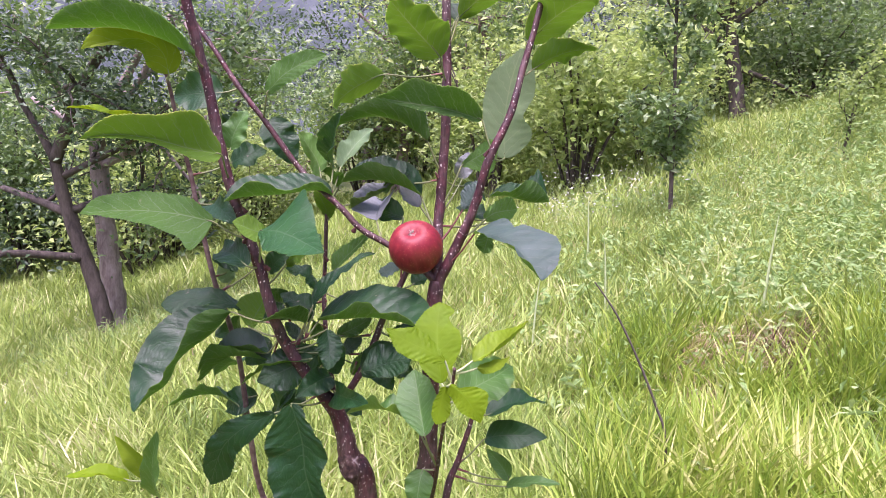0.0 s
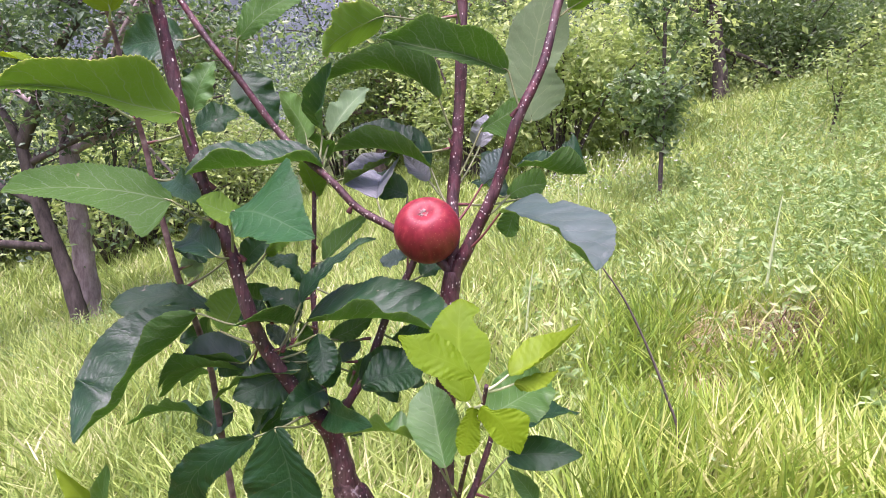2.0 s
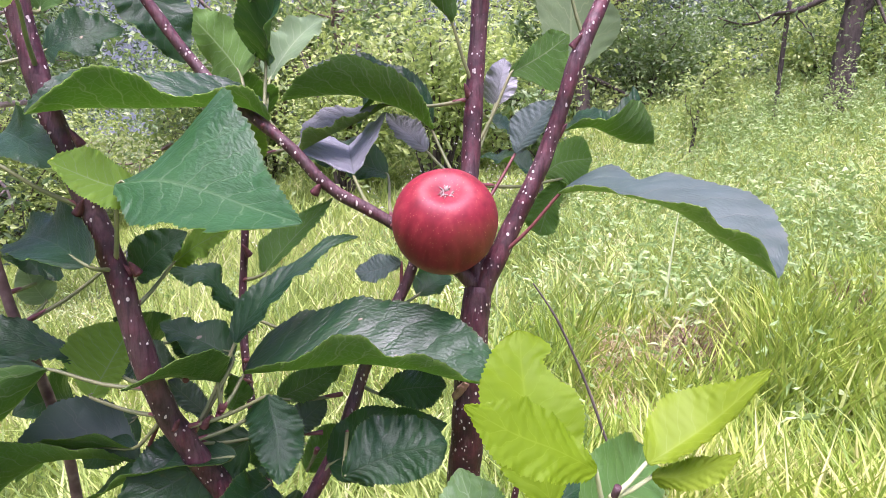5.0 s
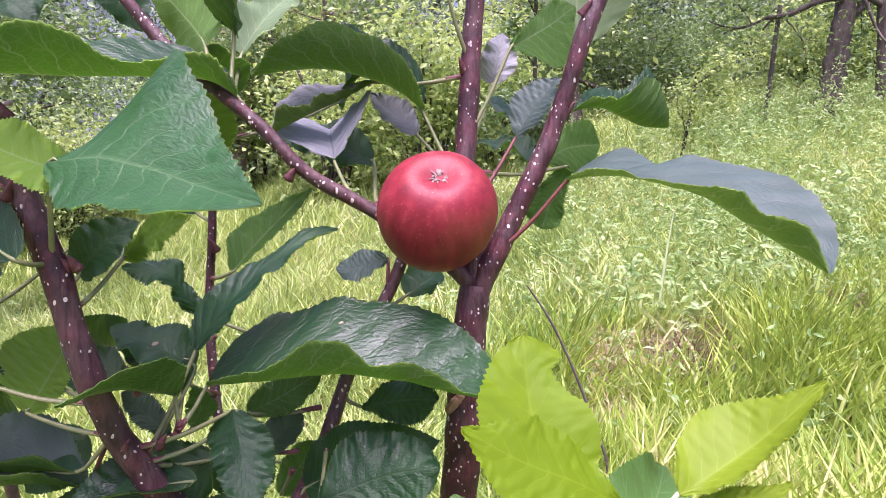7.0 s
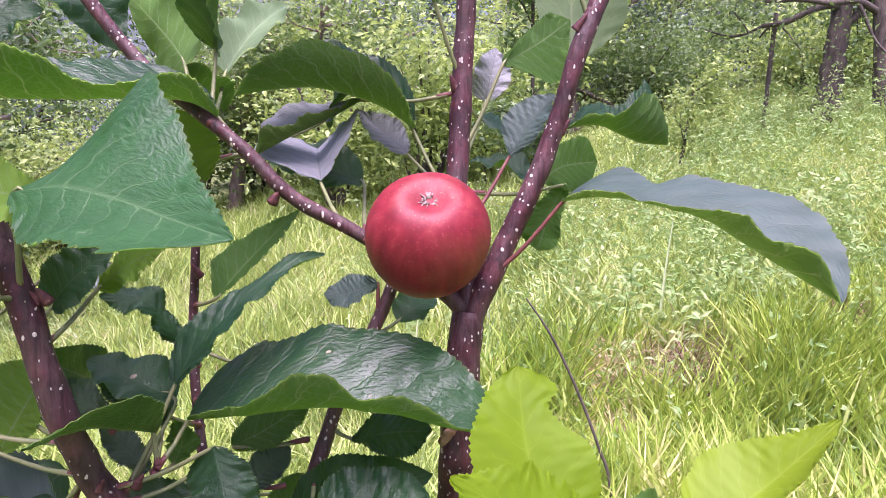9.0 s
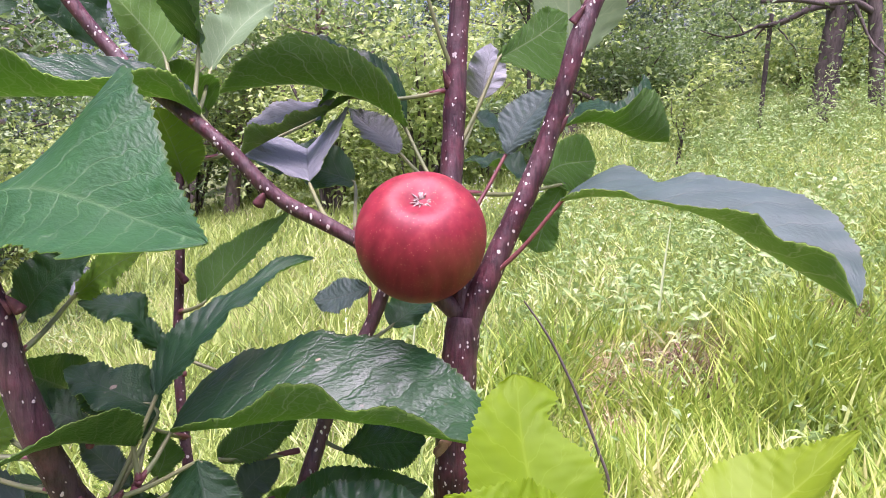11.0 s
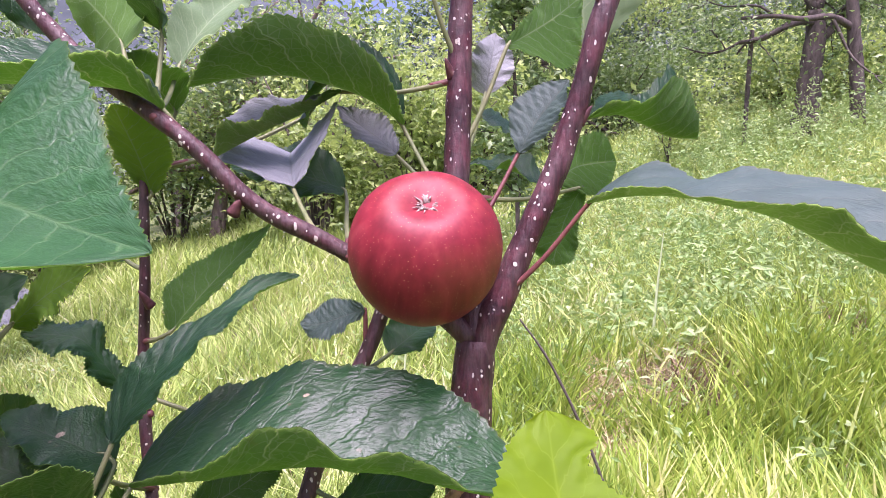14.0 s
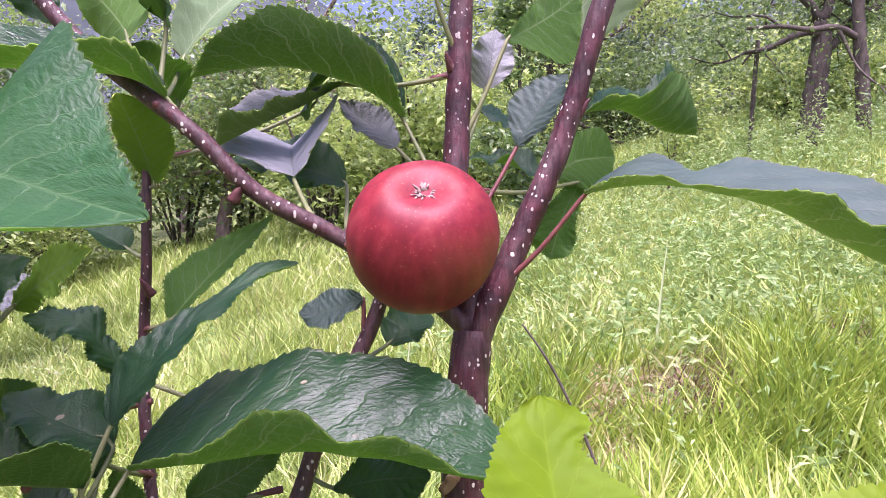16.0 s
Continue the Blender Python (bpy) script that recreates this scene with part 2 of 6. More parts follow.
YOUNG_BARK = young_bark()
SHOOT_BARK = simple("shoot_bark", [(0.3, (0.1, 0.045, 0.05)), (0.55, (0.2, 0.12, 0.12)), (0.72, (0.34, 0.25, 0.24))], 90.0, 0.55, 0.5, 0.0008)
OLD_BARK = plain_bark("old_bark", (0.1, 0.065, 0.058), (0.36, 0.27, 0.25))
PALE_BARK = plain_bark("weathered_bark", (0.17, 0.12, 0.115), (0.5, 0.41, 0.4))
DARK_BARK = plain_bark("dark_bark", (0.03, 0.023, 0.02), (0.15, 0.12, 0.105))
PETIOLE = simple("petiole_skin", [(0.35, (0.16, 0.2, 0.08)), (0.7, (0.26, 0.26, 0.12))], 60.0, 0.5)
RED_PETIOLE = simple("red_petiole_skin", [(0.3, (0.13, 0.035, 0.04)), (0.7, (0.22, 0.08, 0.07))], 90.0, 0.5)
PALE_STEM = simple("pale_stem_skin", [(0.3, (0.3, 0.36, 0.16)), (0.7, (0.42, 0.46, 0.24))], 60.0, 0.6)
CUT_WOOD = simple("weathered_cut_wood", [(0.3, (0.2, 0.1, 0.06)), (0.7, (0.4, 0.25, 0.16))], 200.0, 0.8)
GRAFT = simple("graft_callus", [(0.4, (0.04, 0.02, 0.018)), (0.58, (0.11, 0.06, 0.055)), (0.72, (0.42, 0.38, 0.36))], 110.0, 0.85, 0.8, 0.002)
SEPAL = simple("dry_sepal", [(0.35, (0.1, 0.05, 0.04)), (0.62, (0.55, 0.47, 0.42))], 700.0, 0.9)


# ---- building ----
def part(name, bm, material, parent=None, label="", smooth=True):
    """Links a bmesh as one mesh object, under a thing or a part where one is given."""
    me = bpy.data.meshes.new(name)
    bm.to_mesh(me)
    bm.free()
    for m in material if isinstance(material, (list, tuple)) else [material]:
        me.materials.append(m)
    if smooth:
        me.polygons.foreach_set("use_smooth", [True] * len(me.polygons))
    ob = new(name, me)
    if parent is not None:
        ob.parent = parent
    return tagged(ob, label)


def mesh_part(name, verts, faces, material, parent=None, label="", smooth=False):
    """The same from arrays, for what has very many small faces."""
    me = bpy.data.meshes.new(name)
    faces = np.asarray(faces, dtype=np.int32)
    k = faces.shape[1]
    me.vertices.add(len(verts))
    me.vertices.foreach_set("co", np.asarray(verts, dtype=np.float32).ravel())
    me.loops.add(faces.size)
    me.loops.foreach_set("vertex_index", faces.ravel())
    me.polygons.add(len(faces))
    me.polygons.foreach_set("loop_start", np.arange(0, faces.size, k, dtype=np.int32))
    me.polygons.foreach_set("use_smooth", np.full(len(faces), smooth))
    me.materials.append(material)
    me.update(calc_edges=True)
    me.validate()
    ob = new(name, me)
    if parent is not None:
        ob.parent = parent
    return tagged(ob, label)


def empty(name, at=(0, 0, 0)):
    ob = new(name)
    ob.location = at
    ob.empty_display_size = 0.05
    return ob


def spline(points, radii, step):
    """Evenly rounded course through the points (Catmull-Rom), with the radius along it."""
    p = [Vector(q) for q in points]
    out = []
    for i in range(len(p) - 1):
        a, b, c, d = p[max(i - 1, 0)], p[i], p[i + 1], p[min(i + 2, len(p) - 1)]
        n = max(2, int((c - b).length / step))
        for j in range(n):
            t = j / n
            q = 0.5 * (2 * b + (c - a) * t + (2 * a - 5 * b + 4 * c - d) * t * t + (3 * b - 3 * c + d - a) * t ** 3)
            out.append((q, radii[i] + (radii[i + 1] - radii[i]) * t))
    out.append((p[-1], radii[-1]))
    return out


def tube(bm, points, radii, sides=10, step=0.008, rough=0.0, material=0):
    """A tapered, slightly knobbly stem along a course; closed at both ends."""
    course = spline(points, radii, step)
    rings = []
    ref = None
    for i, (q, r) in enumerate(course):
        a = course[max(i - 1, 0)][0]
        b = course[min(i + 1, len(course) - 1)][0]
        d = (b - a).normalized()
        ref = d.orthogonal() if ref is None else (ref - d * ref.dot(d))
        ref.normalize()
        side = d.cross(ref)
        ring = []
        for k in range(sides):
            w = 2 * math.pi * k / sides
            rr = r * (1 + rough * noise.noise((q + ref * math.cos(w) * r + side * math.sin(w) * r) * 60))
            ring.append(bm.verts.new(q + (ref * math.cos(w) + side * math.sin(w)) * rr))
        rings.append(ring)
    for r0, r1 in zip(rings, rings[1:]):
        for k in range(sides):
            bm.faces.new((r0[k], r0[(k + 1) % sides], r1[(k + 1) % sides], r1[k])).material_index = material
    bm.faces.new(rings[0][::-1]).material_index = material
    bm.faces.new(rings[-1]).material_index = material


def skins(bm, grid, uvs):
    """Closes a net of points into an upper and a lower skin with the blade's own coordinates."""
    lay = bm.loops.layers.uv.new("blade")
    quads = [(grid[i][j], grid[i + 1][j], grid[i + 1][j + 1], grid[i][j + 1]) for i in range(len(grid) - 1) for j in range(len(grid[0]) - 1)]
    for q in quads:
        bm.faces.new(q)
    bm.normal_update()
    under = {}
    for vert in list(bm.verts):
        low = bm.verts.new(vert.co - vert.normal * 0.0003)
        uvs[low] = uvs[vert]
        under[vert] = low
    for q in quads:
        bm.faces.new([under[k] for k in q][::-1]).material_index = 1
    for face in bm.faces:
        for loop in face.loops:
            loop[lay].uv = uvs[loop.vert]


def saw(i, seed, v):
    """Forward-leaning teeth of a leaf's edge, uneven, as a share of a tooth's height."""
    step = (-0.35, 0.1, 0.55, 1.0)[i % 4]
    return step * (0.65 + 0.6 * noise.noise((i // 4 * 1.7, seed, 3.0 * v)))


def leaf_blade(length, width, arch, fold, wave, curl, seed, cols=104, rows=12):
    """A leaf blade with an upper and a lower skin: ovate outline, saw-toothed edge, folded along the midrib, arched and wavy."""
    rng = random.Random(seed)
    ph, ph2, n1 = rng.uniform(0, 6.28), rng.uniform(0, 6.28), rng.uniform(2.2, 3.6)
    a, b = 0.5, 0.85
    top = (a / (a + b)) ** a * (b / (a + b)) ** b
    bm = bmesh.new()
    twist, droop = radians(rng.uniform(-22, 22)), rng.uniform(0.0, 0.1)
    uvs, grid = {}, []
    for i in range(cols + 1):
        u = i / cols
        base = 0.5 * width * (max(u, 0.0) ** a * (1 - u) ** b) / top
        line = []
        for j in range(rows + 1):
            v = 2 * j / rows - 1
            half = base * (1 + 0.07 * noise.noise((u * 4.5, seed * 3.7, 1.0 if v > 0 else 9.0))) + 0.0006
            y = v * half
            if abs(v) == 1:
                y += v * 0.0011 * saw(i, seed, v) * min(1.0, half / 0.008)
            f = abs(y)
            soft = math.sqrt(f * f + (0.08 * width) ** 2) - 0.08 * width
            z = soft * math.sin(radians(fold)) * 1.15
            z += wave * 0.3 * width * v * v * 1.8 * noise.noise((n1 * 1.9 * u, ph if v > 0 else ph2 + 9, seed * 0.7)) * math.sin(3.14 * u) ** 0.5
            z += wave * 0.06 * width * abs(v) ** 3 * noise.noise((u * 16, seed * 1.3, v))
            z -= curl * width * abs(v) ** 3 * 0.3
            y *= math.cos(radians(fold))
            z += 0.006 * width * math.cos(6.283 * (9 * (u - 0.22 * abs(v) ** 0.8) + 0.35)) * abs(v) * (1.15 - 0.6 * abs(v))
            tw = twist * math.sin(3.14 * u) + 0.4 * twist * u
            y, z = y * math.cos(tw) - z * math.sin(tw), y * math.sin(tw) + z * math.cos(tw)
            z += 4 * u * (1 - u) * arch * length + droop * length * (u - 0.15) * u * (1 - u) * -2.5
            x = u * length + (0.012 * length * math.sin(5 * u + ph) * v)
            y += 0.03 * length * math.sin(3.14 * u) * math.sin(ph2)
            vert = bm.verts.new((x, y, z))
            uvs[vert] = (u, 0.5 + 0.5 * v)
            line.append(vert)
        grid.append(line)
    skins(bm, grid, uvs)
    return bm


STATIONS = [0.06 + 0.11 * i for i in range(9)]


def stalk(ob, stem, base, rib, kind):
    """The leaf stalk: thicker and redder where it leaves the wood, running out under the midrib."""
    inv = ob.matrix_basis.inverted()
    mid = (stem + base) / 2 + Vector((0, 0, -0.05 * (stem - base).length))
    fresh = kind.startswith("young")
    bm = bmesh.new()
    tube(bm, [inv @ q for q in (stem, mid, base, rib)], (0.0018, 0.0013, 0.0011, 0.0003), 7, 0.006)
    if (stem - base).length > 0.015:
        foot = [stem + (stem - mid) * 0.1, stem, stem.lerp(mid, 0.28), stem.lerp(mid, 0.5)]
        tube(bm, [inv @ q for q in foot], (0.0018, 0.0021, 0.0017, 0.0013), 8, 0.004, 0.1, 1)
    part("petiole", bm, (PALE_STEM if fresh else RED_PETIOLE if kind == "grey" else PETIOLE, PALE_STEM if fresh else RED_PETIOLE), ob)


def glide(values, u):
    """Smooth course through nine values that stand evenly along a leaf, from 0.06 to 0.94 of it."""
    f = min(max((u - 0.06) / 0.11, 0.0), 8.0)
    i = min(int(f), 7)
    t = f - i
    a, b, c, d = values[max(i - 1, 0)], values[i], values[i + 1], values[min(i + 2, 8)]
    return 0.5 * (2 * b + (c - a) * t + (2 * a - 5 * b + 4 * c - d) * t * t + (3 * b - 3 * c + d - a) * t ** 3)


def shaped_leaf(tree, stem, rib, one, other, kind="old", up=1, lie_to=(0.0, -1.0, 0.08), wave=0.5, label="", cols=132, rows=16):
    """A leaf bent and folded along its midrib. one, other: for either half, nine times along it, its width in millimetres and the degrees
    by which it turns out of the plane that lies to lie_to; up: -1 where that side is the lower skin."""
    leaf.count += 1
    seed = leaf.count
    rng = random.Random(seed)
    ph = rng.uniform(0, 60)
    course = [q for q, _ in spline(rib, [0.0] * len(rib), 0.001)]
    run = [0.0]
    for a, b in zip(course, course[1:]):
        run.append(run[-1] + (b - a).length)
    length = run[-1]
    base = course[0].copy()

    def on_rib(u):
        want = min(max(u, 0.0), 1.0) * length
        k = min(max(int(np.searchsorted(run, want)), 1), len(run) - 1)
        return course[k - 1].lerp(course[k], (want - run[k - 1]) / max(run[k] - run[k - 1], 1e-9))

    def open_end(u):
        return u ** 0.45 * (1 - u) ** 0.8

    shapes = [([w / 1000 / open_end(s) for (w, _), s in zip(half, STATIONS)], [radians(a) for _, a in half]) for half in (one, other)]
    bm = bmesh.new()
    uvs, grid = {}, []
    ref = Vector(lie_to)
    for i in range(cols + 1):
        u = i / cols
        m = on_rib(u)
        t = (on_rib(u + 0.05) - on_rib(u - 0.05)).normalized()
        n0 = (ref - t * ref.dot(t)).normalized()
        s0 = n0.cross(t)
        line = []
        for j in range(rows + 1):
            v = 2 * j / rows - 1
            widths, turns = shapes[0 if v >= 0 else 1]
            f = abs(v)
            half = max(0.0, glide(widths, u)) * open_end(u) * (1 + 0.06 * noise.noise((u * 9, seed * 3.7, 1.0 if v > 0 else 9.0))) + 0.0005
            turn = glide(turns, u)
            # the blade leaves the midrib flatter or steeper than its edge stands, and rounds over between
            bent = turn * (1 - 0.28 * min(1.0, abs(turn) / 1.6) ** 2 * (1 - f ** 0.8))
            d = s0 * math.cos(bent) * (1 if v >= 0 else -1) + n0 * math.sin(bent)
            out = t.cross(d) * (1 if v >= 0 else -1)
            reach = half * f
            if f == 1:
                reach += 0.0016 * saw(i, seed, v) * min(1.0, half / 0.008)
            p = m + d * reach - t * (0.18 * half * (f - f * f) - 0.1 * half * f * (0.5 - u))
            lift = wave * 0.004 * f * f * 2.0 * noise.noise((u * 6.5, ph, 1.0 if v > 0 else 5.0)) * math.sin(3.14 * u) ** 0.5
            lift += wave * 0.002 * f ** 3 * noise.noise((u * 22, seed * 1.3, 2.0 * v))
            lift += 0.0005 * math.cos(6.283 * (9 * (u - 0.22 * f ** 0.8) + 0.35)) * f * (1.15 - 0.6 * f)
            lift += 0.0009 * noise.noise((u * 24, f * 7, seed)) * f
            p = p + out * lift
            vert = bm.verts.new(p - base)
            uvs[vert] = (u, 0.5 + 0.5 * v)
            line.append(vert)
        grid.append(line if up > 0 else line[::-1])
    skins(bm, grid, uvs)
    ob = part("leaf", bm, LEAF[kind], tree, label)
    ob.location = base
    ob.matrix_basis = Matrix.Translation(base)
    tip = on_rib(0.05)
    n0 = (ref - (tip - base) * (ref.dot(tip - base) / (tip - base).length_squared)).normalized()
    stalk(ob, Vector(stem), base - n0 * (0.0014 * up), tip - n0 * (0.0012 * up), kind)
    return ob


def leaf(tree, stem, base, tip, width, face, arch, fold, kind="old", wave=0.5, curl=0.0, label=""):
    """A leaf of the tree. stem: where its stalk leaves the wood; face: degrees by which the upper side turns from the path's side (south) upwards."""
    base, tip, stem = Vector(base), Vector(tip), Vector(stem)
    axis = tip - base
    length = axis.length
    axis.normalize()
    south = Vector((0.0, -1.0, 0.08))
    n0 = (south - axis * south.dot(axis)).normalized()
    s0 = axis.cross(n0)
    if s0.z < 0:
        s0.negate()
    nrm = n0 * math.cos(radians(face)) + s0 * math.sin(radians(face))
    across = nrm.cross(axis)
    leaf.count += 1
    bm = leaf_blade(length, width, arch, fold, wave, curl, leaf.count)
    ob = part("leaf", bm, LEAF[kind], tree, label)
    ob.matrix_basis = Matrix.Translation(base) @ Matrix((axis, across, nrm)).transposed().to_4x4()
    stalk(ob, stem, base, base + axis * length * 0.18 + nrm * (4 * 0.18 * 0.82 * arch * length - 0.0005), kind)
    return ob


leaf.count = 0


# ---- the hillside ----
def lie(x, y):
    """Height of the soil: a meadow that falls away to the west and climbs to the east and north."""
    z = -0.25 + 0.032 * y
    z += 0.23 * x if x > 0 else 0.30 * x if x > -6 else -1.8 + 0.2 * (x + 6)
    if y > 9:
        z += 0.03 * (y - 9)
    z += 0.05 * noise.noise((x * 0.7, y * 0.7, 0.3)) + 0.025 * noise.noise((x * 2.3, y * 2.3, 4.0))
    return z


def ground_material():
    n = Nodes("meadow_soil")
    f = n.noise(2.2, 6.0)
    g = n.noise(16.0, 5.0)
    c = n.mix(n.ramp(g, [(0.35, (0, 0, 0)), (0.65, (1, 1, 1))]), (0.04, 0.065, 0.012), (0.12, 0.16, 0.035))
    c = n.mix(n.ramp(f, [(0.55, (0, 0, 0)), (0.72, (1, 1, 1))]), c, (0.19, 0.17, 0.07))
    n.set(c, 0.95)
    n.bump(g, 1.0, 0.05)
    return n.mat


def ground_sheet():
    xs = np.unique(np.concatenate([np.linspace(-600, -20, 20), np.linspace(-20, 20, 90), np.linspace(20, 600, 20)]))
    ys = np.unique(np.concatenate([np.linspace(-300, -6, 12), np.linspace(-6, 22, 70), np.linspace(22, 900, 24)]))
    verts = []
    for y in ys:
        for x in xs:
            cx, cy = max(-25, min(25, x)), max(-10, min(30, y))
            verts.append((x, y, lie(cx, cy) + 0.02 * (x - cx) + (0.02 * (y - cy) if y > 0 else 0)))
    w = len(xs)
    faces = [(j * w + i, j * w + i + 1, (j + 1) * w + i + 1, (j + 1) * w + i) for j in range(len(ys) - 1) for i in range(w - 1)]
    ob = mesh_part("ground", verts, faces, ground_material(), smooth=True)
    return tagged(ob, "soil of a sloping meadow under tall grass", "ground", kind="structure")


ground_sheet()


def blades(name, spots, heights, widths, lean, bend, material, label, category, rng, segs=3):
    """Many grass blades as thin bent strips, each a strip of its own."""
    n = len(spots)
    ang = np.array([6.0 * noise.noise((x * 1.1, y * 1.1, 6.0)) for x, y in spots]) + rng.normal(0, 1.7, n) - 0.6
    turn = rng.uniform(0, 2 * np.pi, n)
    tilt = np.abs(rng.normal(0, lean, n))
    base = np.array([(x, y, lie(x, y) - 0.01) for x, y in spots])
    out = np.stack([np.cos(ang), np.sin(ang), np.zeros(n)], 1)
    wide = np.stack([np.cos(turn), np.sin(turn), np.zeros(n)], 1)
    verts = np.zeros((n, 2 * segs + 1, 3))
    for s in range(segs + 1):
        t = s / segs
        reach = heights * (np.sin(tilt) * t + bend * t * t)
        rise = heights * (np.cos(tilt) * t - 0.35 * bend * t * t)
        c = base + out * reach[:, None] + np.array([0, 0, 1.0]) * rise[:, None]
        w = (widths * (1 - t) ** 0.6)[:, None] * wide
        if s < segs:
            verts[:, 2 * s], verts[:, 2 * s + 1] = c - w, c + w
        else:
            verts[:, 2 * s] = c
    k = 2 * segs + 1
    tris = []
    for s in range(segs - 1):
        a = 2 * s
        tris += [(a, a + 1, a + 3), (a, a + 3, a + 2)]
    tris.append((2 * segs - 2, 2 * segs - 1, 2 * segs))
    faces = (np.arange(n)[:, None, None] * k + np.array(tris)[None]).reshape(-1, 3)
    ob = mesh_part(name, verts.reshape(-1, 3), faces, material, smooth=True)
    return tagged(ob, label, category, kind="stuff")


GRASS = foliage_material("grass_blades", [(0.12, (0.06, 0.115, 0.02)), (0.32, (0.17, 0.26, 0.05)), (0.52, (0.33, 0.445, 0.1)), (0.72, (0.44, 0.52, 0.165)), (0.9, (0.64, 0.61, 0.36))], 0.6, (0.46, 0.58, 0.12), 0.3)
FRESH_GRASS = foliage_material("fresh_grass_blades", [(0.12, (0.035, 0.09, 0.008)), (0.34, (0.12, 0.215, 0.02)), (0.55, (0.26, 0.385, 0.045)), (0.75, (0.42, 0.5, 0.1)), (0.92, (0.62, 0.6, 0.27))], 0.5, (0.44, 0.57, 0.075), 0.3)
STRAW = foliage_material("dry_straw", [(0.1, (0.36, 0.28, 0.14)), (0.5, (0.5, 0.4, 0.22)), (0.9, (0.62, 0.54, 0.34))], 0.7, (0.5, 0.42, 0.2), 0.25)
HERB = foliage_material("herb_leaves", [(0.15, (0.12, 0.22, 0.06)), (0.5, (0.24, 0.37, 0.12)), (0.85, (0.42, 0.52, 0.24))], 0.5, (0.35, 0.5, 0.12), 0.35)
rng = np.random.default_rng(7)


CLEARINGS = ((1.46, 3.0, 0.22), (1.38, 2.76, 0.18), (1.14, 3.04, 0.2), (2.1, 2.85, 0.2), (0.98, 2.68, 0.13))  # trampled spots with dead plants


def scatter(count, y0, y1, left, right, clump=0.88, seed=0.0, thin=0.0):
    """Spots on the slope, thicker in tussocks."""
    got = []
    while len(got) < count:
        y = y0 + (y1 - y0) * rng.random() ** 0.8
        x = y * (left + (right - left) * rng.random())
        if any((x - a) ** 2 + (y - b) ** 2 < r * r for a, b, r in CLEARINGS) and rng.random() < 0.9:
            continue
        d = 0.5 + 0.5 * noise.noise((x * 2.1 + seed, y * 2.1, seed))
        if rng.random() < 1 - clump + clump * d and rng.random() > thin * noise.noise((x * 0.8, y * 0.8, 9 + seed)):
            got.append((x + 0.02, y))
    return got


def lawn(count, y0, y1, h, w, material, name, label, lean=0.32, bend=0.42, across=(-0.95, 1.15), **how):
    spots = scatter(count, y0, y1, *across, **how)
    hh = np.array([h * (0.6 + 0.8 * rng.random()) * (0.8 + 0.5 * noise.noise((x * 1.3, y * 1.3, 2.0))) for x, y in spots])
    blades(name, spots, hh, w * rng.uniform(0.6, 1.3, count), lean, bend * rng.uniform(0.2, 1.6, count), material, label, "grass", rng)


lawn(16000, 0.9, 3.4, 0.3, 0.0068, GRASS, "meadow_grass", "tall yellow-green meadow grass around the apple tree", 0.28, 0.4, across=(-0.95, 0.2))
lawn(22000, 0.9, 3.4, 0.33, 0.0074, FRESH_GRASS, "meadow_grass", "long fresh green grass beside the apple tree", 0.22, 0.36, across=(0.2, 1.15))
lawn(16000, 1.2, 5.5, 0.15, 0.0085, FRESH_GRASS, "meadow_grass", "short broad-bladed grass under the tall blades", 0.5, 0.5, across=(-0.4, 1.15), seed=12.0, clump=0.6)
lawn(42000, 3.4, 7.5, 0.28, 0.0074, GRASS, "meadow_grass", "tall yellow-green meadow grass farther up the slope", seed=3.0)
lawn(52000, 7.5, 16.0, 0.34, 0.012, GRASS, "meadow_grass", "light green grass on the far slope", seed=5.0)
lawn(20000, 1.0, 7.5, 0.24, 0.002, STRAW, "dry_grass", "bleached dry straw lying among the grass", 0.9, 0.4, seed=8.0, clump=0.95)


def meadow_around(count, box, h, w, label):
    """Grass of the meadow beside and behind the path."""
    x0, x1, y0, y1 = box
    spots = [(x, y) for x, y in zip(rng.uniform(x0, x1, count), rng.uniform(y0, y1, count))]
    blades("meadow_grass", spots, h * rng.uniform(0.6, 1.4, count), w * rng.uniform(0.6, 1.3, count), 0.35, 0.4 * rng.uniform(0.2, 1.6, count), GRASS, label, "grass", rng)


meadow_around(30000, (-5.0, 6.0, -4.0, 0.9), 0.27, 0.008, "meadow grass along the way to the apple tree")
meadow_around(9000, (-8.0, -0.9, 0.9, 4.5), 0.28, 0.01, "meadow grass on the slope below the tree")
meadow_around(9000, (1.4, 9.0, 0.9, 4.5), 0.28, 0.01, "meadow grass on the slope above the tree")


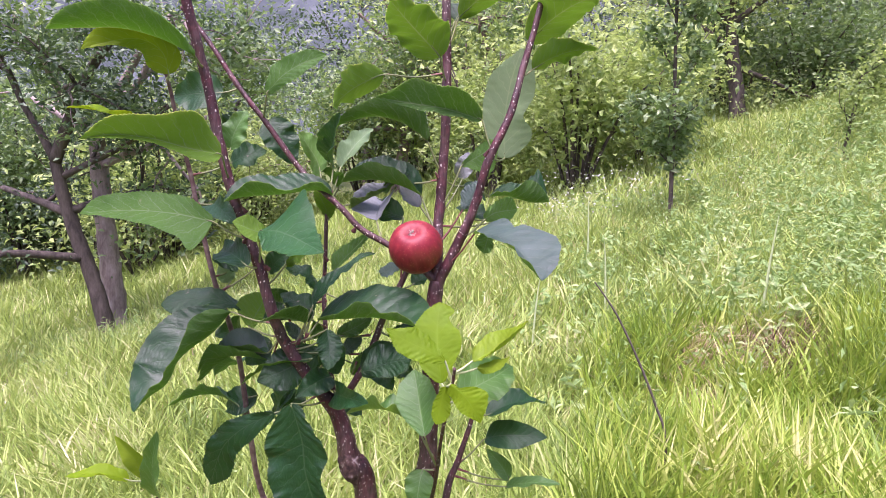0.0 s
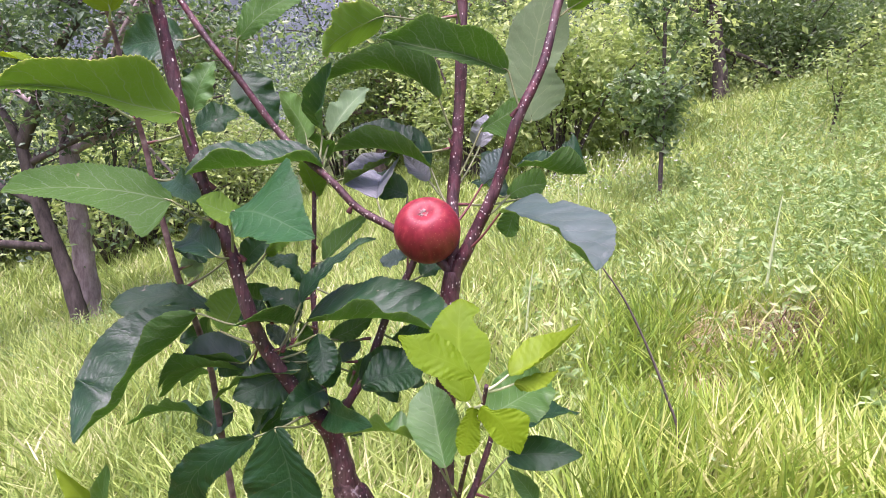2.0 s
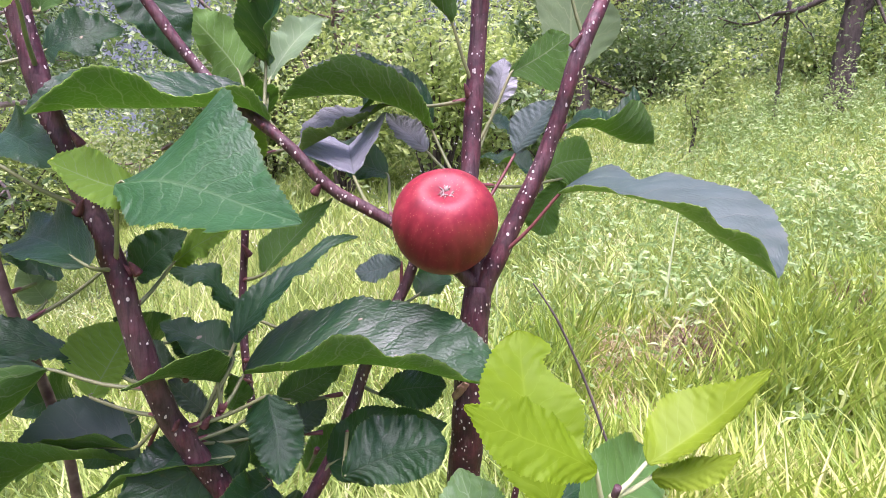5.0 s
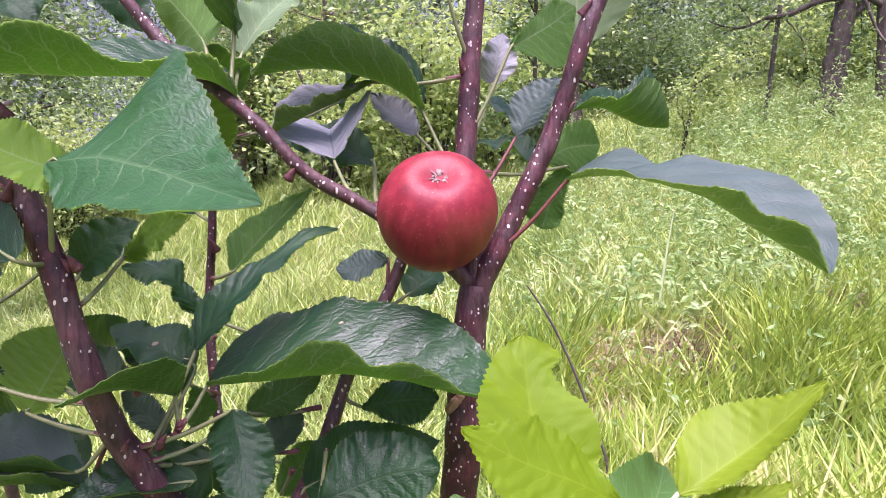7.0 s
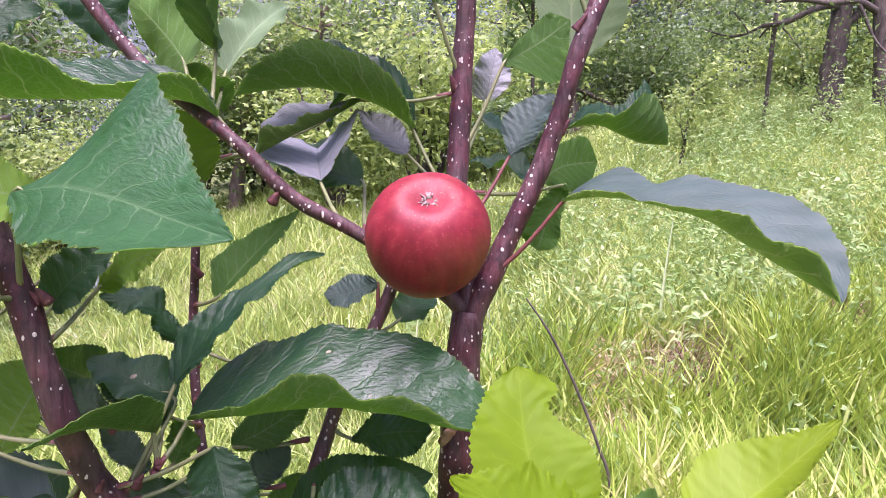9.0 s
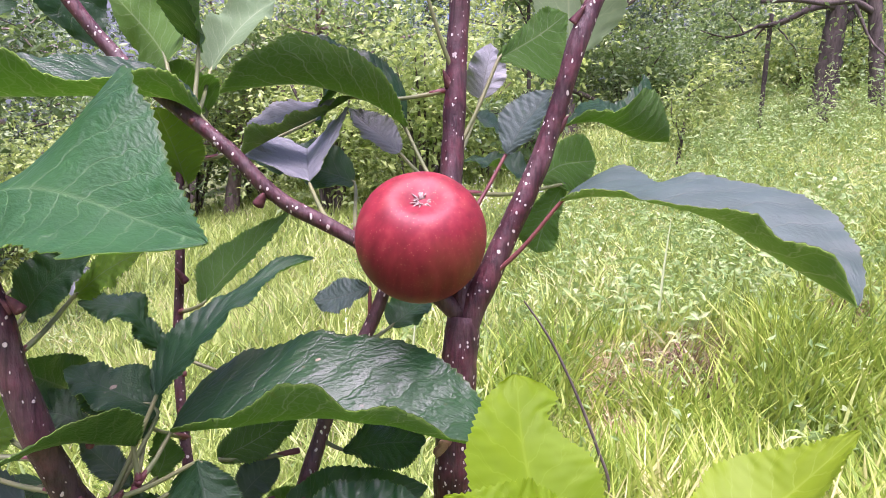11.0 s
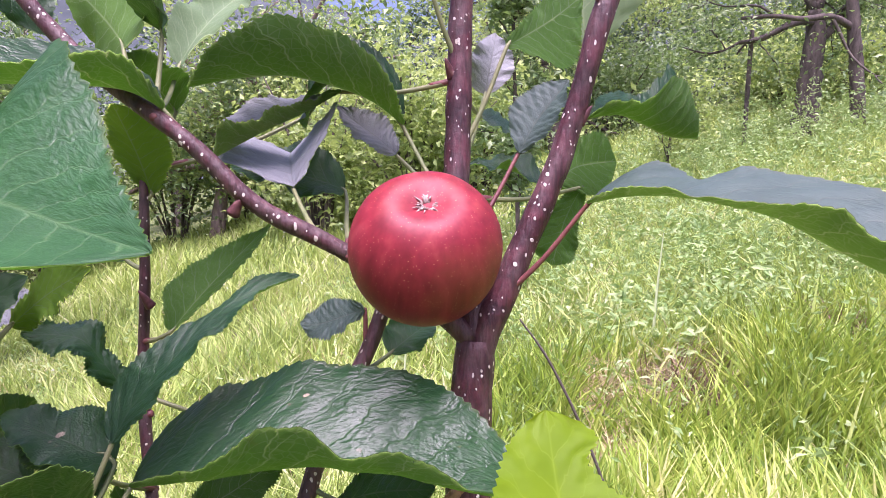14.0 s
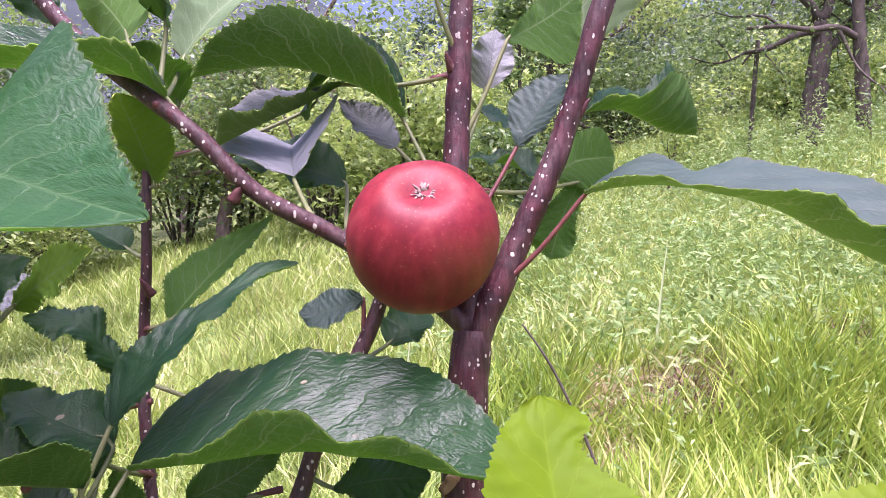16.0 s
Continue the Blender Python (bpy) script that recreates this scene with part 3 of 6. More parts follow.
# ---- orchard trees and bushes ----
def leaf_cloud(centres, sizes, normals_up, rng_, shape=(1.0, 0.45)):
    """Pointed leaves as bent pairs of triangles, one island each."""
    n = len(centres)
    d = rng_.normal(size=(n, 3))
    d[:, 2] = d[:, 2] * 0.6 - 0.15
    d /= np.linalg.norm(d, axis=1)[:, None]
    up = rng_.normal(size=(n, 3)) * 0.7 + np.array([0, 0, normals_up])
    side = np.cross(d, up)
    side /= np.linalg.norm(side, axis=1)[:, None] + 1e-9
    nr = np.cross(side, d)
    L, W = sizes[:, None] * shape[0], sizes[:, None] * shape[1]
    a = centres - d * L * 0.5
    t = centres + d * L * 0.5 - nr * L * 0.1
    m = centres + nr * L * 0.06
    l, r = m - side * W * 0.5 + nr * W * 0.12, m + side * W * 0.5 + nr * W * 0.12
    verts = np.stack([a, r, t, l, m], 1).reshape(-1, 3)
    faces = (np.arange(n)[:, None, None] * 5 + np.array([(0, 1, 4), (1, 2, 4), (2, 3, 4), (3, 0, 4)])[None]).reshape(-1, 3)
    return verts, faces


def grow(start, direction, length, radius, depth, rng_, out, tips, droop=0.0, spread=0.7, keep=0.62, kids=(2, 3), wander=0.25):
    """Limbs: each a crooked tapered course, with smaller ones from along it."""
    p, d = Vector(start), Vector(direction).normalized()
    pts, n = [p.copy()], 4
    for _ in range(n):
        d = (d + Vector(rng_.normal(0, wander, 3)) + Vector((0, 0, -droop))).normalized()
        p = p + d * (length / n)
        pts.append(p.copy())
        tips.append((p.copy(), length))
    out.append((pts, [radius * (1 - 0.55 * i / n) for i in range(n + 1)]))
    if depth:
        for _ in range(rng_.integers(kids[0], kids[1] + 1)):
            k = rng_.integers(1, n + 1)
            nd = (d + Vector(rng_.normal(0, spread, 3))).normalized()
            grow(pts[k], nd, length * keep * rng_.uniform(0.75, 1.2), radius * 0.6 * (1 - 0.1 * k), depth - 1, rng_, out, tips, droop, spread, keep, kids, wander)


def crown_points(tips, per, radius, rng_):
    pts = []
    for q, length in tips:
        pts.append(np.array(q)[None] + rng_.normal(0, 1, (per, 3)) * radius * np.array([1, 1, 0.8]))
    return np.concatenate(pts)


def tree(name, label, at, trunk, limbs, leaf_size, per, cloud, bark, leaves, seed, category="tree", group="", sides=8, **kw):
    """trunk: (height, radius, lean); limbs: rows of start height share, direction, length, radius, depth."""
    rng_ = np.random.default_rng(seed)
    x, y = at
    z = lie(x, y) - 0.05
    thing = empty(name, (x, y, z))
    height, radius, lean = trunk
    course = [Vector((0, 0, 0)), Vector((lean[0] * 0.3, lean[1] * 0.3, height * 0.35)), Vector((lean[0] * 0.75, lean[1] * 0.75, height * 0.7)), Vector((lean[0], lean[1], height))]
    bm = bmesh.new()
    tube(bm, course, (radius * 1.35, radius * 1.05, radius * 0.95, radius * 0.75), 12, 0.08, 0.25)
    part("trunk", bm, bark, thing)
    tips = []
    for share, direction, length, r, depth in limbs:
        i = min(2, int(share * 3))
        f = share * 3 - i
        start = course[i].lerp(course[i + 1], min(1.0, f))
        out = []
        grow(start, direction, length, r, depth, rng_, out, tips, **kw)
        bm = bmesh.new()
        for k, (pts, rad) in enumerate(out):
            tube(bm, pts, rad, sides if k == 0 else 5, 0.12, 0.2)
        part("limb", bm, bark, thing)
    if per:
        c = crown_points(tips, per, cloud, rng_)
        v, f = leaf_cloud(c, leaf_size * rng_.uniform(0.6, 1.3, len(c)), 1.0, rng_)
        tagged(mesh_part("crown", v, f, leaves, thing, smooth=False), kind="stuff")
    return tagged(thing, label, category, group)


ORCHARD = foliage_material("orchard_leaves", [(0.15, (0.035, 0.07, 0.03)), (0.5, (0.13, 0.215, 0.085)), (0.87, (0.38, 0.46, 0.26))], 0.45, (0.3, 0.46, 0.11), 0.32)
DARK_LEAVES = foliage_material("dark_tree_leaves", [(0.15, (0.03, 0.06, 0.032)), (0.55, (0.1, 0.16, 0.085)), (0.88, (0.24, 0.32, 0.21))], 0.4, (0.1, 0.18, 0.05), 0.3)
LIGHT_LEAVES = foliage_material("light_bush_leaves", [(0.15, (0.1, 0.17, 0.055)), (0.5, (0.28, 0.37, 0.13)), (0.85, (0.5, 0.58, 0.2))], 0.5, (0.45, 0.58, 0.15), 0.38)


def far(px, y):
    """Plan position on a sight line, by its share across the view."""
    return (0.021 + (px - 784) / 1212 * y - 0.027 * y, y)


# crooked old tree beside the meadow, with bare lower limbs
tree("crooked_apple_tree", "old apple tree with crooked dark limbs in tall grass", (-3.87, 7.3), (2.0, 0.075, (-0.5, 0.0)),
     [(0.45, (-1, -0.15, 0.1), 1.5, 0.05, 1), (0.68, (-1, 0.1, 0.22), 1.4, 0.055, 2), (0.7, (0.75, 0.2, 0.3), 1.0, 0.052, 2),
      (1.0, (-0.02, 0, 1), 2.0, 0.07, 3), (1.0, (0.5, -0.1, 0.9), 1.5, 0.045, 3), (1.0, (-0.6, 0.2, 0.8), 1.4, 0.045, 3), (0.9, (0.9, -0.2, 0.5), 1.5, 0.04, 3)],
     0.085, 15, 0.15, DARK_BARK, DARK_LEAVES, 3, spread=0.6, wander=0.17)
tree("apple_tree_upright", "upright old apple tree with greyish brown trunk", (-4.03, 7.75), (2.4, 0.11, (-0.12, 0.0)),
     [(0.8, (0.9, 0.1, 0.35), 1.6, 0.05, 3), (1.0, (0.2, 0.2, 1), 1.6, 0.06, 3), (1.0, (-0.7, 0.1, 0.7), 1.7, 0.05, 3), (1.0, (0.8, -0.2, 0.5), 1.6, 0.05, 3), (0.95, (-0.3, -0.6, 0.4), 1.3, 0.05, 3)],
     0.1, 13, 0.2, PALE_BARK, ORCHARD, 5, spread=0.7)
# slender sapling and a low yellowish one on the slope
tree("sapling", "slender young fruit tree with narrow leafy crown on the slope", (1.96, 6.46), (2.6, 0.017, (-0.12, 0.0)),
     [(s, (math.cos(s * 40), math.sin(s * 40), 1.5), 0.36, 0.009, 1) for s in (0.17, 0.21, 0.26, 0.32, 0.38, 0.46, 0.54, 0.62, 0.7, 0.78, 0.86, 0.94, 1.0)],
     0.085, 19, 0.08, DARK_BARK, ORCHARD, 11, spread=0.35)
tree("sapling", "small yellow-green sapling in the grass", (4.3, 8.0), (1.0, 0.02, (0.1, 0.0)),
     [(s, (math.cos(s * 30), math.sin(s * 30), 0.8), 0.4, 0.008, 1) for s in (0.35, 0.5, 0.65, 0.8, 1.0)],
     0.07, 20, 0.1, DARK_BARK, LIGHT_LEAVES, 12, spread=0.6)
# trees up the slope
tree("fruit_tree", "fruit tree with dark crooked trunk on the slope", (5.4, 14.0), (1.9, 0.13, (-0.3, 0.0)),
     [(0.55, (0.9, 0, 0.2), 1.9, 0.06, 3), (0.75, (-0.9, -0.2, 0.3), 1.9, 0.06, 3), (1.0, (0.2, 0, 1), 2.0, 0.07, 3), (1.0, (0.8, -0.3, 0.6), 2.0, 0.06, 3), (1.0, (-0.7, 0.2, 0.7), 2.0, 0.06, 3)],
     0.11, 22, 0.3, DARK_BARK, LIGHT_LEAVES, 21, spread=0.7)
tree("fruit_tree", "old tree with thick rough trunk and broad limbs", (7.05, 9.0), (1.9, 0.15, (0.1, 0.0)),
     [(0.9, (-1, -0.1, 0.35), 1.2, 0.06, 3), (0.75, (1, 0, 0.2), 1.8, 0.07, 3), (1.0, (0.3, 0, 1), 1.8, 0.07, 3), (1.0, (-0.6, 0.2, 0.8), 1.8, 0.06, 3)],
     0.085, 14, 0.24, DARK_BARK, ORCHARD, 22, spread=0.7)
tree("fruit_tree", "leaning fruit tree with thin dark trunk", (7.5, 8.5), (2.3, 0.085, (-0.3, 0.0)),
     [(0.6, (-1, -0.1, 0.3), 1.6, 0.05, 3), (1.0, (0.3, 0, 1), 1.8, 0.06, 3), (1.0, (-0.6, 0.2, 0.5), 1.8, 0.05, 3)],
     0.085, 14, 0.24, DARK_BARK, ORCHARD, 23, spread=0.7)


def bush(at, height, radius, size, count, leaves, seed, label, name="bush"):
    """A dense shrub: a fan of stems from the ground, leaves thick towards the outside and in uneven clumps."""
    rng_ = np.random.default_rng(seed)
    x, y = at
    thing = empty(name, (x, y, lie(x, y) - 0.05))
    bm = bmesh.new()
    heads = []
    for k in range(11):
        w = rng_.uniform(0, 6.28)
        r = radius * rng_.uniform(0.2, 0.95)
        top = Vector((math.cos(w) * r, math.sin(w) * r, height * rng_.uniform(0.45, 1.0)))
        tube(bm, [(0.1 * math.cos(w), 0.1 * math.sin(w), 0), top * 0.5 + Vector((0, 0, 0.1 * height)), top], (0.03, 0.02, 0.006), 5, 0.3, 0.2)
        for _ in range(5):
            heads.append((np.array(top) * rng_.uniform(0.45, 1.02) + rng_.normal(0, 0.12, 3) * radius, radius * rng_.uniform(0.14, 0.34)))
    part("wood", bm, DARK_BARK, thing)
    pick = rng_.integers(0, len(heads), count)
    c = np.array([heads[i][0] for i in pick]) + rng_.normal(0, 1, (count, 3)) * np.array([heads[i][1] for i in pick])[:, None]
    c[:, 2] = np.abs(c[:, 2]) + 0.05
    v, f = leaf_cloud(c, size * rng_.uniform(0.6, 1.3, count), 1.0, rng_)
    tagged(mesh_part("crown", v, f, leaves, thing), kind="stuff")
    return tagged(thing, label, "bush")


bush(far(1010, 9.6), 2.3, 1.3, 0.119, 6480, LIGHT_LEAVES, 31, "large light green bush at the edge of the meadow")
bush(far(1130, 10.6), 2.6, 1.4, 0.119, 5760, LIGHT_LEAVES, 32, "tall bush with light green leaves")
bush(far(860, 10.5), 2.4, 1.3, 0.119, 5040, LIGHT_LEAVES, 33, "light green bush with white flowers before it")
bush(far(330, 13.0), 2.3, 1.5, 0.126, 3024, LIGHT_LEAVES, 34, "yellow-green bush behind the old tree")
bush(far(440, 14.0), 2.2, 1.6, 0.126, 3024, LIGHT_LEAVES, 35, "light green bush behind the meadow")
bush(far(640, 14.5), 3.4, 2.0, 0.13, 5760, ORCHARD, 36, "dark green bush under the trees")
bush(far(740, 15.0), 3.6, 1.9, 0.13, 5760, LIGHT_LEAVES, 37, "bush with mixed green leaves")
bush(far(1390, 15.0), 1.9, 1.8, 0.14, 5040, ORCHARD, 38, "low dark bush on the slope")
bush(far(1500, 16.0), 1.8, 2.0, 0.14, 5760, ORCHARD, 39, "low spreading green bush on the bank")
bush(far(1260, 16.5), 2.2, 1.8, 0.14, 5040, ORCHARD, 40, "dark green bush under the trees")
bush(far(1750, 13.0), 1.5, 1.6, 0.126, 5040, LIGHT_LEAVES, 41, "light green bush among weeds")
bush(far(1900, 12.0), 1.6, 1.6, 0.126, 5040, LIGHT_LEAVES, 42, "light green bush among weeds")
bush(far(90, 14.5), 2.8, 1.8, 0.14, 5760, ORCHARD, 43, "dark green bush below the slope")
bush(far(230, 12.0), 2.6, 1.8, 0.14, 3456, LIGHT_LEAVES, 44, "light green bush below the slope")
bush(far(150, 13.4), 4.2, 1.5, 0.126, 3888, ORCHARD, 46, "tall dark green bush behind the old trees")
bush(far(20, 13.8), 4.2, 1.5, 0.126, 6480, ORCHARD, 47, "tall dark green bush behind the old trees")
bush(far(290, 12.5), 4.0, 1.5, 0.126, 3456, LIGHT_LEAVES, 48, "tall light green bush behind the old trees")
bush(far(-120, 14.0), 2.4, 1.8, 0.14, 5040, ORCHARD, 45, "dark green bush below the slope")
for k, (px, y, lean, mat, leaves) in enumerate(((870, 13.0, -0.2, OLD_BARK, ORCHARD), (700, 14.0, 0.2, OLD_BARK, LIGHT_LEAVES), (380, 16.0, 0.1, DARK_BARK, ORCHARD),
                                                (640, 19.0, 0.1, DARK_BARK, DARK_LEAVES), (1080, 17.0, -0.1, DARK_BARK, DARK_LEAVES), (1420, 20.0, 0.2, DARK_BARK, DARK_LEAVES),
                                                (1560, 20.0, 0.1, DARK_BARK, DARK_LEAVES), (1250, 21.0, 0.1, DARK_BARK, DARK_LEAVES), (1720, 18.0, 0.1, DARK_BARK, ORCHARD),
                                                (1900, 17.0, 0.1, DARK_BARK, DARK_LEAVES), (100, 15.0, 0.1, DARK_BARK, DARK_LEAVES), (300, 16.0, 0.1, DARK_BARK, DARK_LEAVES),
                                                (-100, 14.0, 0.1, DARK_BARK, DARK_LEAVES), (950, 21.0, 0.1, DARK_BARK, ORCHARD), (2080, 14.0, 0.1, DARK_BARK, ORCHARD))):
    tree("orchard_tree", "leafy orchard tree with rough trunk" if leaves is not DARK_LEAVES else "dense dark green tree behind the orchard", far(px, y), (1.8, 0.12, (lean, 0.1)),
         [(0.6, (0.9, 0.2, 0.4), 1.9, 0.06, 3), (0.7, (-0.9, -0.2, 0.4), 1.9, 0.06, 3), (1.0, (0.1, 0, 1), 2.3, 0.07, 3), (1.0, (0.7, -0.3, 0.8), 2.0, 0.06, 3), (1.0, (-0.7, 0.3, 0.8), 2.0, 0.06, 3)],
         0.13, 16, 0.33, mat, leaves, 60 + k, spread=0.75)


def far_hill():
    """A long mountainside across the valley; its haze is mixed into the bluish grey colours."""
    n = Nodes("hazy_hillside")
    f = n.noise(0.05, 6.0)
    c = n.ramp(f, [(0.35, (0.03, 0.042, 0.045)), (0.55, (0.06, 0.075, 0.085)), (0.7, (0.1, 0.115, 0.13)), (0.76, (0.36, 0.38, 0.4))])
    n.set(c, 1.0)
    verts, faces, w = [], [], 60
    for j in range(14):
        for i in range(w):
            a = radians(-70 + 140 * i / (w - 1))
            t = j / 13
            d = 260 + 160 * t
            h = (62 + 26 * noise.noise((i * 0.16, 3.0, 0.0)) + 7 * noise.noise((i * 0.9, 8.0, 0.0))) * t ** 1.1 + 4 * noise.noise((i * 0.7, j * 0.7, 1.0))
            verts.append((math.sin(a) * d, math.cos(a) * d, -6 + h * 1.75))
    faces = [(j * w + i, j * w + i + 1, (j + 1) * w + i + 1, (j + 1) * w + i) for j in range(13) for i in range(w - 1)]
    return tagged(mesh_part("backdrop_hill", verts, faces, n.mat, smooth=True), "hazy grey-green mountainside far behind the orchard", "hill", kind="structure")


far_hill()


# ---- weeds and flowers ----
def herbs(name, spots, height, size, per, material, label, seed):
    """Leafy weeds: each spot one plant with pointed leaves up its crooked stem."""
    rng_ = np.random.default_rng(seed)
    c, s = [], []
    for x, y in spots:
        z = lie(x, y)
        h = height * rng_.uniform(0.4, 1.4)
        n = max(2, int(per * rng_.uniform(0.5, 1.3)))
        k = rng_.uniform(0.15, 1.0, n)
        lean = rng_.normal(0, 0.25, 2)
        w = 0.02 + 0.045 * (1.1 - k)
        c.append(np.stack([x + lean[0] * h * k + rng_.normal(0, 1, n) * w, y + lean[1] * h * k + rng_.normal(0, 1, n) * w, z + h * k], 1))
        s.append(size * rng_.uniform(0.5, 1.3) * (1.15 - 0.6 * k))
    c, s = np.concatenate(c), np.concatenate(s)
    v, f = leaf_cloud(c, s, 0.5, rng_, (1.0, 0.32))
    return tagged(mesh_part(name, v, f, material), label, "weeds", kind="stuff")


def patch(count, centre, spread):
    return [(centre[0] + rng.normal(0, spread[0]), centre[1] + rng.normal(0, spread[1])) for _ in range(count)]


herbs("meadow_weeds", patch(300, (3.2, 5.0), (1.1, 1.1)), 0.36, 0.095, 20, HERB, "leafy green weeds among the meadow grass", 71)
herbs("meadow_weeds", patch(300, (1.6, 4.4), (1.3, 1.2)), 0.26, 0.055, 16, HERB, "small-leaved weeds among the meadow grass", 79)
herbs("meadow_weeds", patch(330, (2.2, 3.9), (0.8, 0.9)), 0.33, 0.08, 18, HERB, "broad-leaved weeds among the meadow grass", 69)
herbs("meadow_weeds", patch(260, (3.6, 6.6), (1.5, 0.8)), 0.4, 0.07, 22, HERB, "leafy weeds farther up the slope", 80)
herbs("meadow_weeds", patch(170, (2.1, 3.3), (0.7, 0.6)), 0.3, 0.06, 18, HERB, "low leafy weeds among the grass", 72)
herbs("meadow_weeds", patch(600, (6.6, 8.2), (1.6, 1.2)), 0.75, 0.09, 30, HERB, "tall leafy weeds on the bank", 73)
herbs("meadow_weeds", patch(130, (-2.9, 6.6), (0.9, 0.5)), 0.3, 0.06, 22, HERB, "weeds around the foot of the old tree", 74)
herbs("meadow_weeds", patch(120, (-0.9, 1.9), (0.25, 0.25)), 0.2, 0.035, 22, HERB, "feathery weeds in the grass", 75)
WHITE = foliage_material("white_petals", [(0.2, (0.7, 0.7, 0.66)), (0.8, (0.85, 0.85, 0.8))], 0.6, (0.8, 0.8, 0.75), 0.3)
herbs("wild_flowers", patch(75, far(1030, 7.5), (0.6, 0.4)), 0.65, 0.05, 6, WHITE, "small white wild flowers before the bushes", 76)
herbs("wild_flowers", patch(90, far(1180, 7.6), (1.3, 0.8)), 0.55, 0.035, 4, WHITE, "scattered small white wild flowers", 77)
herbs("wild_flowers", patch(40, (-2.4, 5.0), (0.9, 0.9)), 0.4, 0.025, 3, WHITE, "scattered small white wild flowers", 78)


def post():
    """A weathered fence post among the trees."""
    x, y = 6.25, 9.2
    bm = bmesh.new()
    tube(bm, [(x, y, lie(x, y) - 0.2), (x + 0.01, y, lie(x, y) + 0.9), (x + 0.03, y, lie(x, y) + 1.75)], (0.035, 0.032, 0.03), 8, 0.1, 0.2)
    return tagged(part("fence_post", bm, DARK_BARK), "dark weathered wooden post standing among weeds", "post")


post()


# ---- the apple ----
def apple(centre, radius, axis):
    """A round red apple, lathed round its core; the eye end points along axis."""
    n = Nodes("red_apple_skin")
    tc = n.tree.nodes.new("ShaderNodeTexCoord").outputs["Object"]
    mp = n.add("ShaderNodeMapping", Vector=tc, Scale=(1.0, 1.0, 0.12))
    streak = n.noise(150.0, 4.0, mp.outputs[0])
    red = n.ramp(streak, [(0.3, (0.15, 0.01, 0.017)), (0.55, (0.235, 0.018, 0.03)), (0.75, (0.3, 0.04, 0.045))])
    sepz = n.add("ShaderNodeSeparateXYZ", Vector=tc)
    warm = n.ramp(n.noise(25.0, 3.0, tc), [(0.5, (0, 0, 0)), (0.75, (1, 1, 1))])
    red = n.mix(n.math("MULTIPLY", warm, 0.5), red, (0.3, 0.085, 0.045))
    pit = n.add("ShaderNodeTexVoronoi", Scale=820.0, Vector=tc)
    pick = n.add("ShaderNodeSeparateColor", Color=pit.outputs["Color"])
    dot = n.math("MULTIPLY", n.math("LESS_THAN", pit.outputs["Distance"], n.math("MULTIPLY_ADD", pick.outputs[1], 0.11, 0.06)), n.math("GREATER_THAN", pick.outputs[0], 0.3))
    red = n.mix(n.math("MULTIPLY", dot, 0.7), red, (0.7, 0.4, 0.2))
    n.set(red, n.math("MULTIPLY_ADD", n.noise(70.0, 3.0, tc), 0.2, 0.4), Subsurface_Weight=0.06, Specular_IOR_Level=0.38)
    n.put(n.bsdf.inputs["Subsurface Radius"], (0.01, 0.003, 0.002))
    n.bump(n.noise(220.0, 3.0, tc), 0.12, 0.0005)
    thing = empty("apple", centre)
    thing.matrix_basis = Matrix.Translation(centre) @ Vector(axis).to_track_quat("Z", "Y").to_matrix().to_4x4()
    bm = bmesh.new()
    rings, around = 44, 56
    rows = []
    for i in range(1, rings):
        th = math.pi * i / rings
        s, c = math.sin(th), math.cos(th)
        r = radius * (1.0 + 0.02 * c) * (1 + 0.015 * s * s)
        x = r * s
        z = radius * 1.08 * c
        z -= radius * 0.27 * math.exp(-(s / 0.36) ** 2) * (1 if c > 0 else -1.3)
        ring = []
        for k in range(around):
            w = 2 * math.pi * k / around
            lob = 1 + 0.012 * math.cos(5 * w) * max(0, c) + 0.012 * math.sin(2 * w + 1)
            ring.append(bm.verts.new((x * lob * math.cos(w), x * lob * math.sin(w), z * (1 + 0.015 * math.cos(w + 0.6)))))
        rows.append(ring)
    for a, b in zip(rows, rows[1:]):
        for k in range(around):
            bm.faces.new((a[k], b[k], b[(k + 1) % around], a[(k + 1) % around]))
    bm.faces.new(rows[0])
    bm.faces.new(rows[-1][::-1])
    part("skin", bm, n.mat, thing)
    eye = radius * (1.08 - 0.297)
    bm = bmesh.new()
    shreds = random.Random(3)
    up = Vector((0, 0, 1))
    for k in range(46):
        w = shreds.uniform(0, 6.283)
        d = Vector((math.cos(w), math.sin(w), 0))
        ln = radius * shreds.uniform(0.05, 0.17)
        rise = radius * shreds.uniform(0.02, 0.09)
        tube(bm, [up * eye + d * 0.05 * radius, up * (eye + rise) + d * (ln * 0.6 + 0.04 * radius), up * (eye + rise * shreds.uniform(0.5, 1.5)) + d * (ln + 0.05 * radius)],
             (0.0006, 0.0004, 0.00015), 4, 0.002)
    part("calyx", bm, SEPAL, thing, "dry brownish calyx in the hollow")
    bm = bmesh.new()
    tube(bm, [(0, 0, -radius * 0.5), (0.001, 0, -radius * 0.95), (0.003, 0.002, -radius * 1.25)], (0.0012, 0.0011, 0.0014), 8, 0.003)
    part("stalk", bm, PETIOLE, thing)
    return tagged(thing, "ripe red apple with fine pale specks hanging on the twig", "apple")


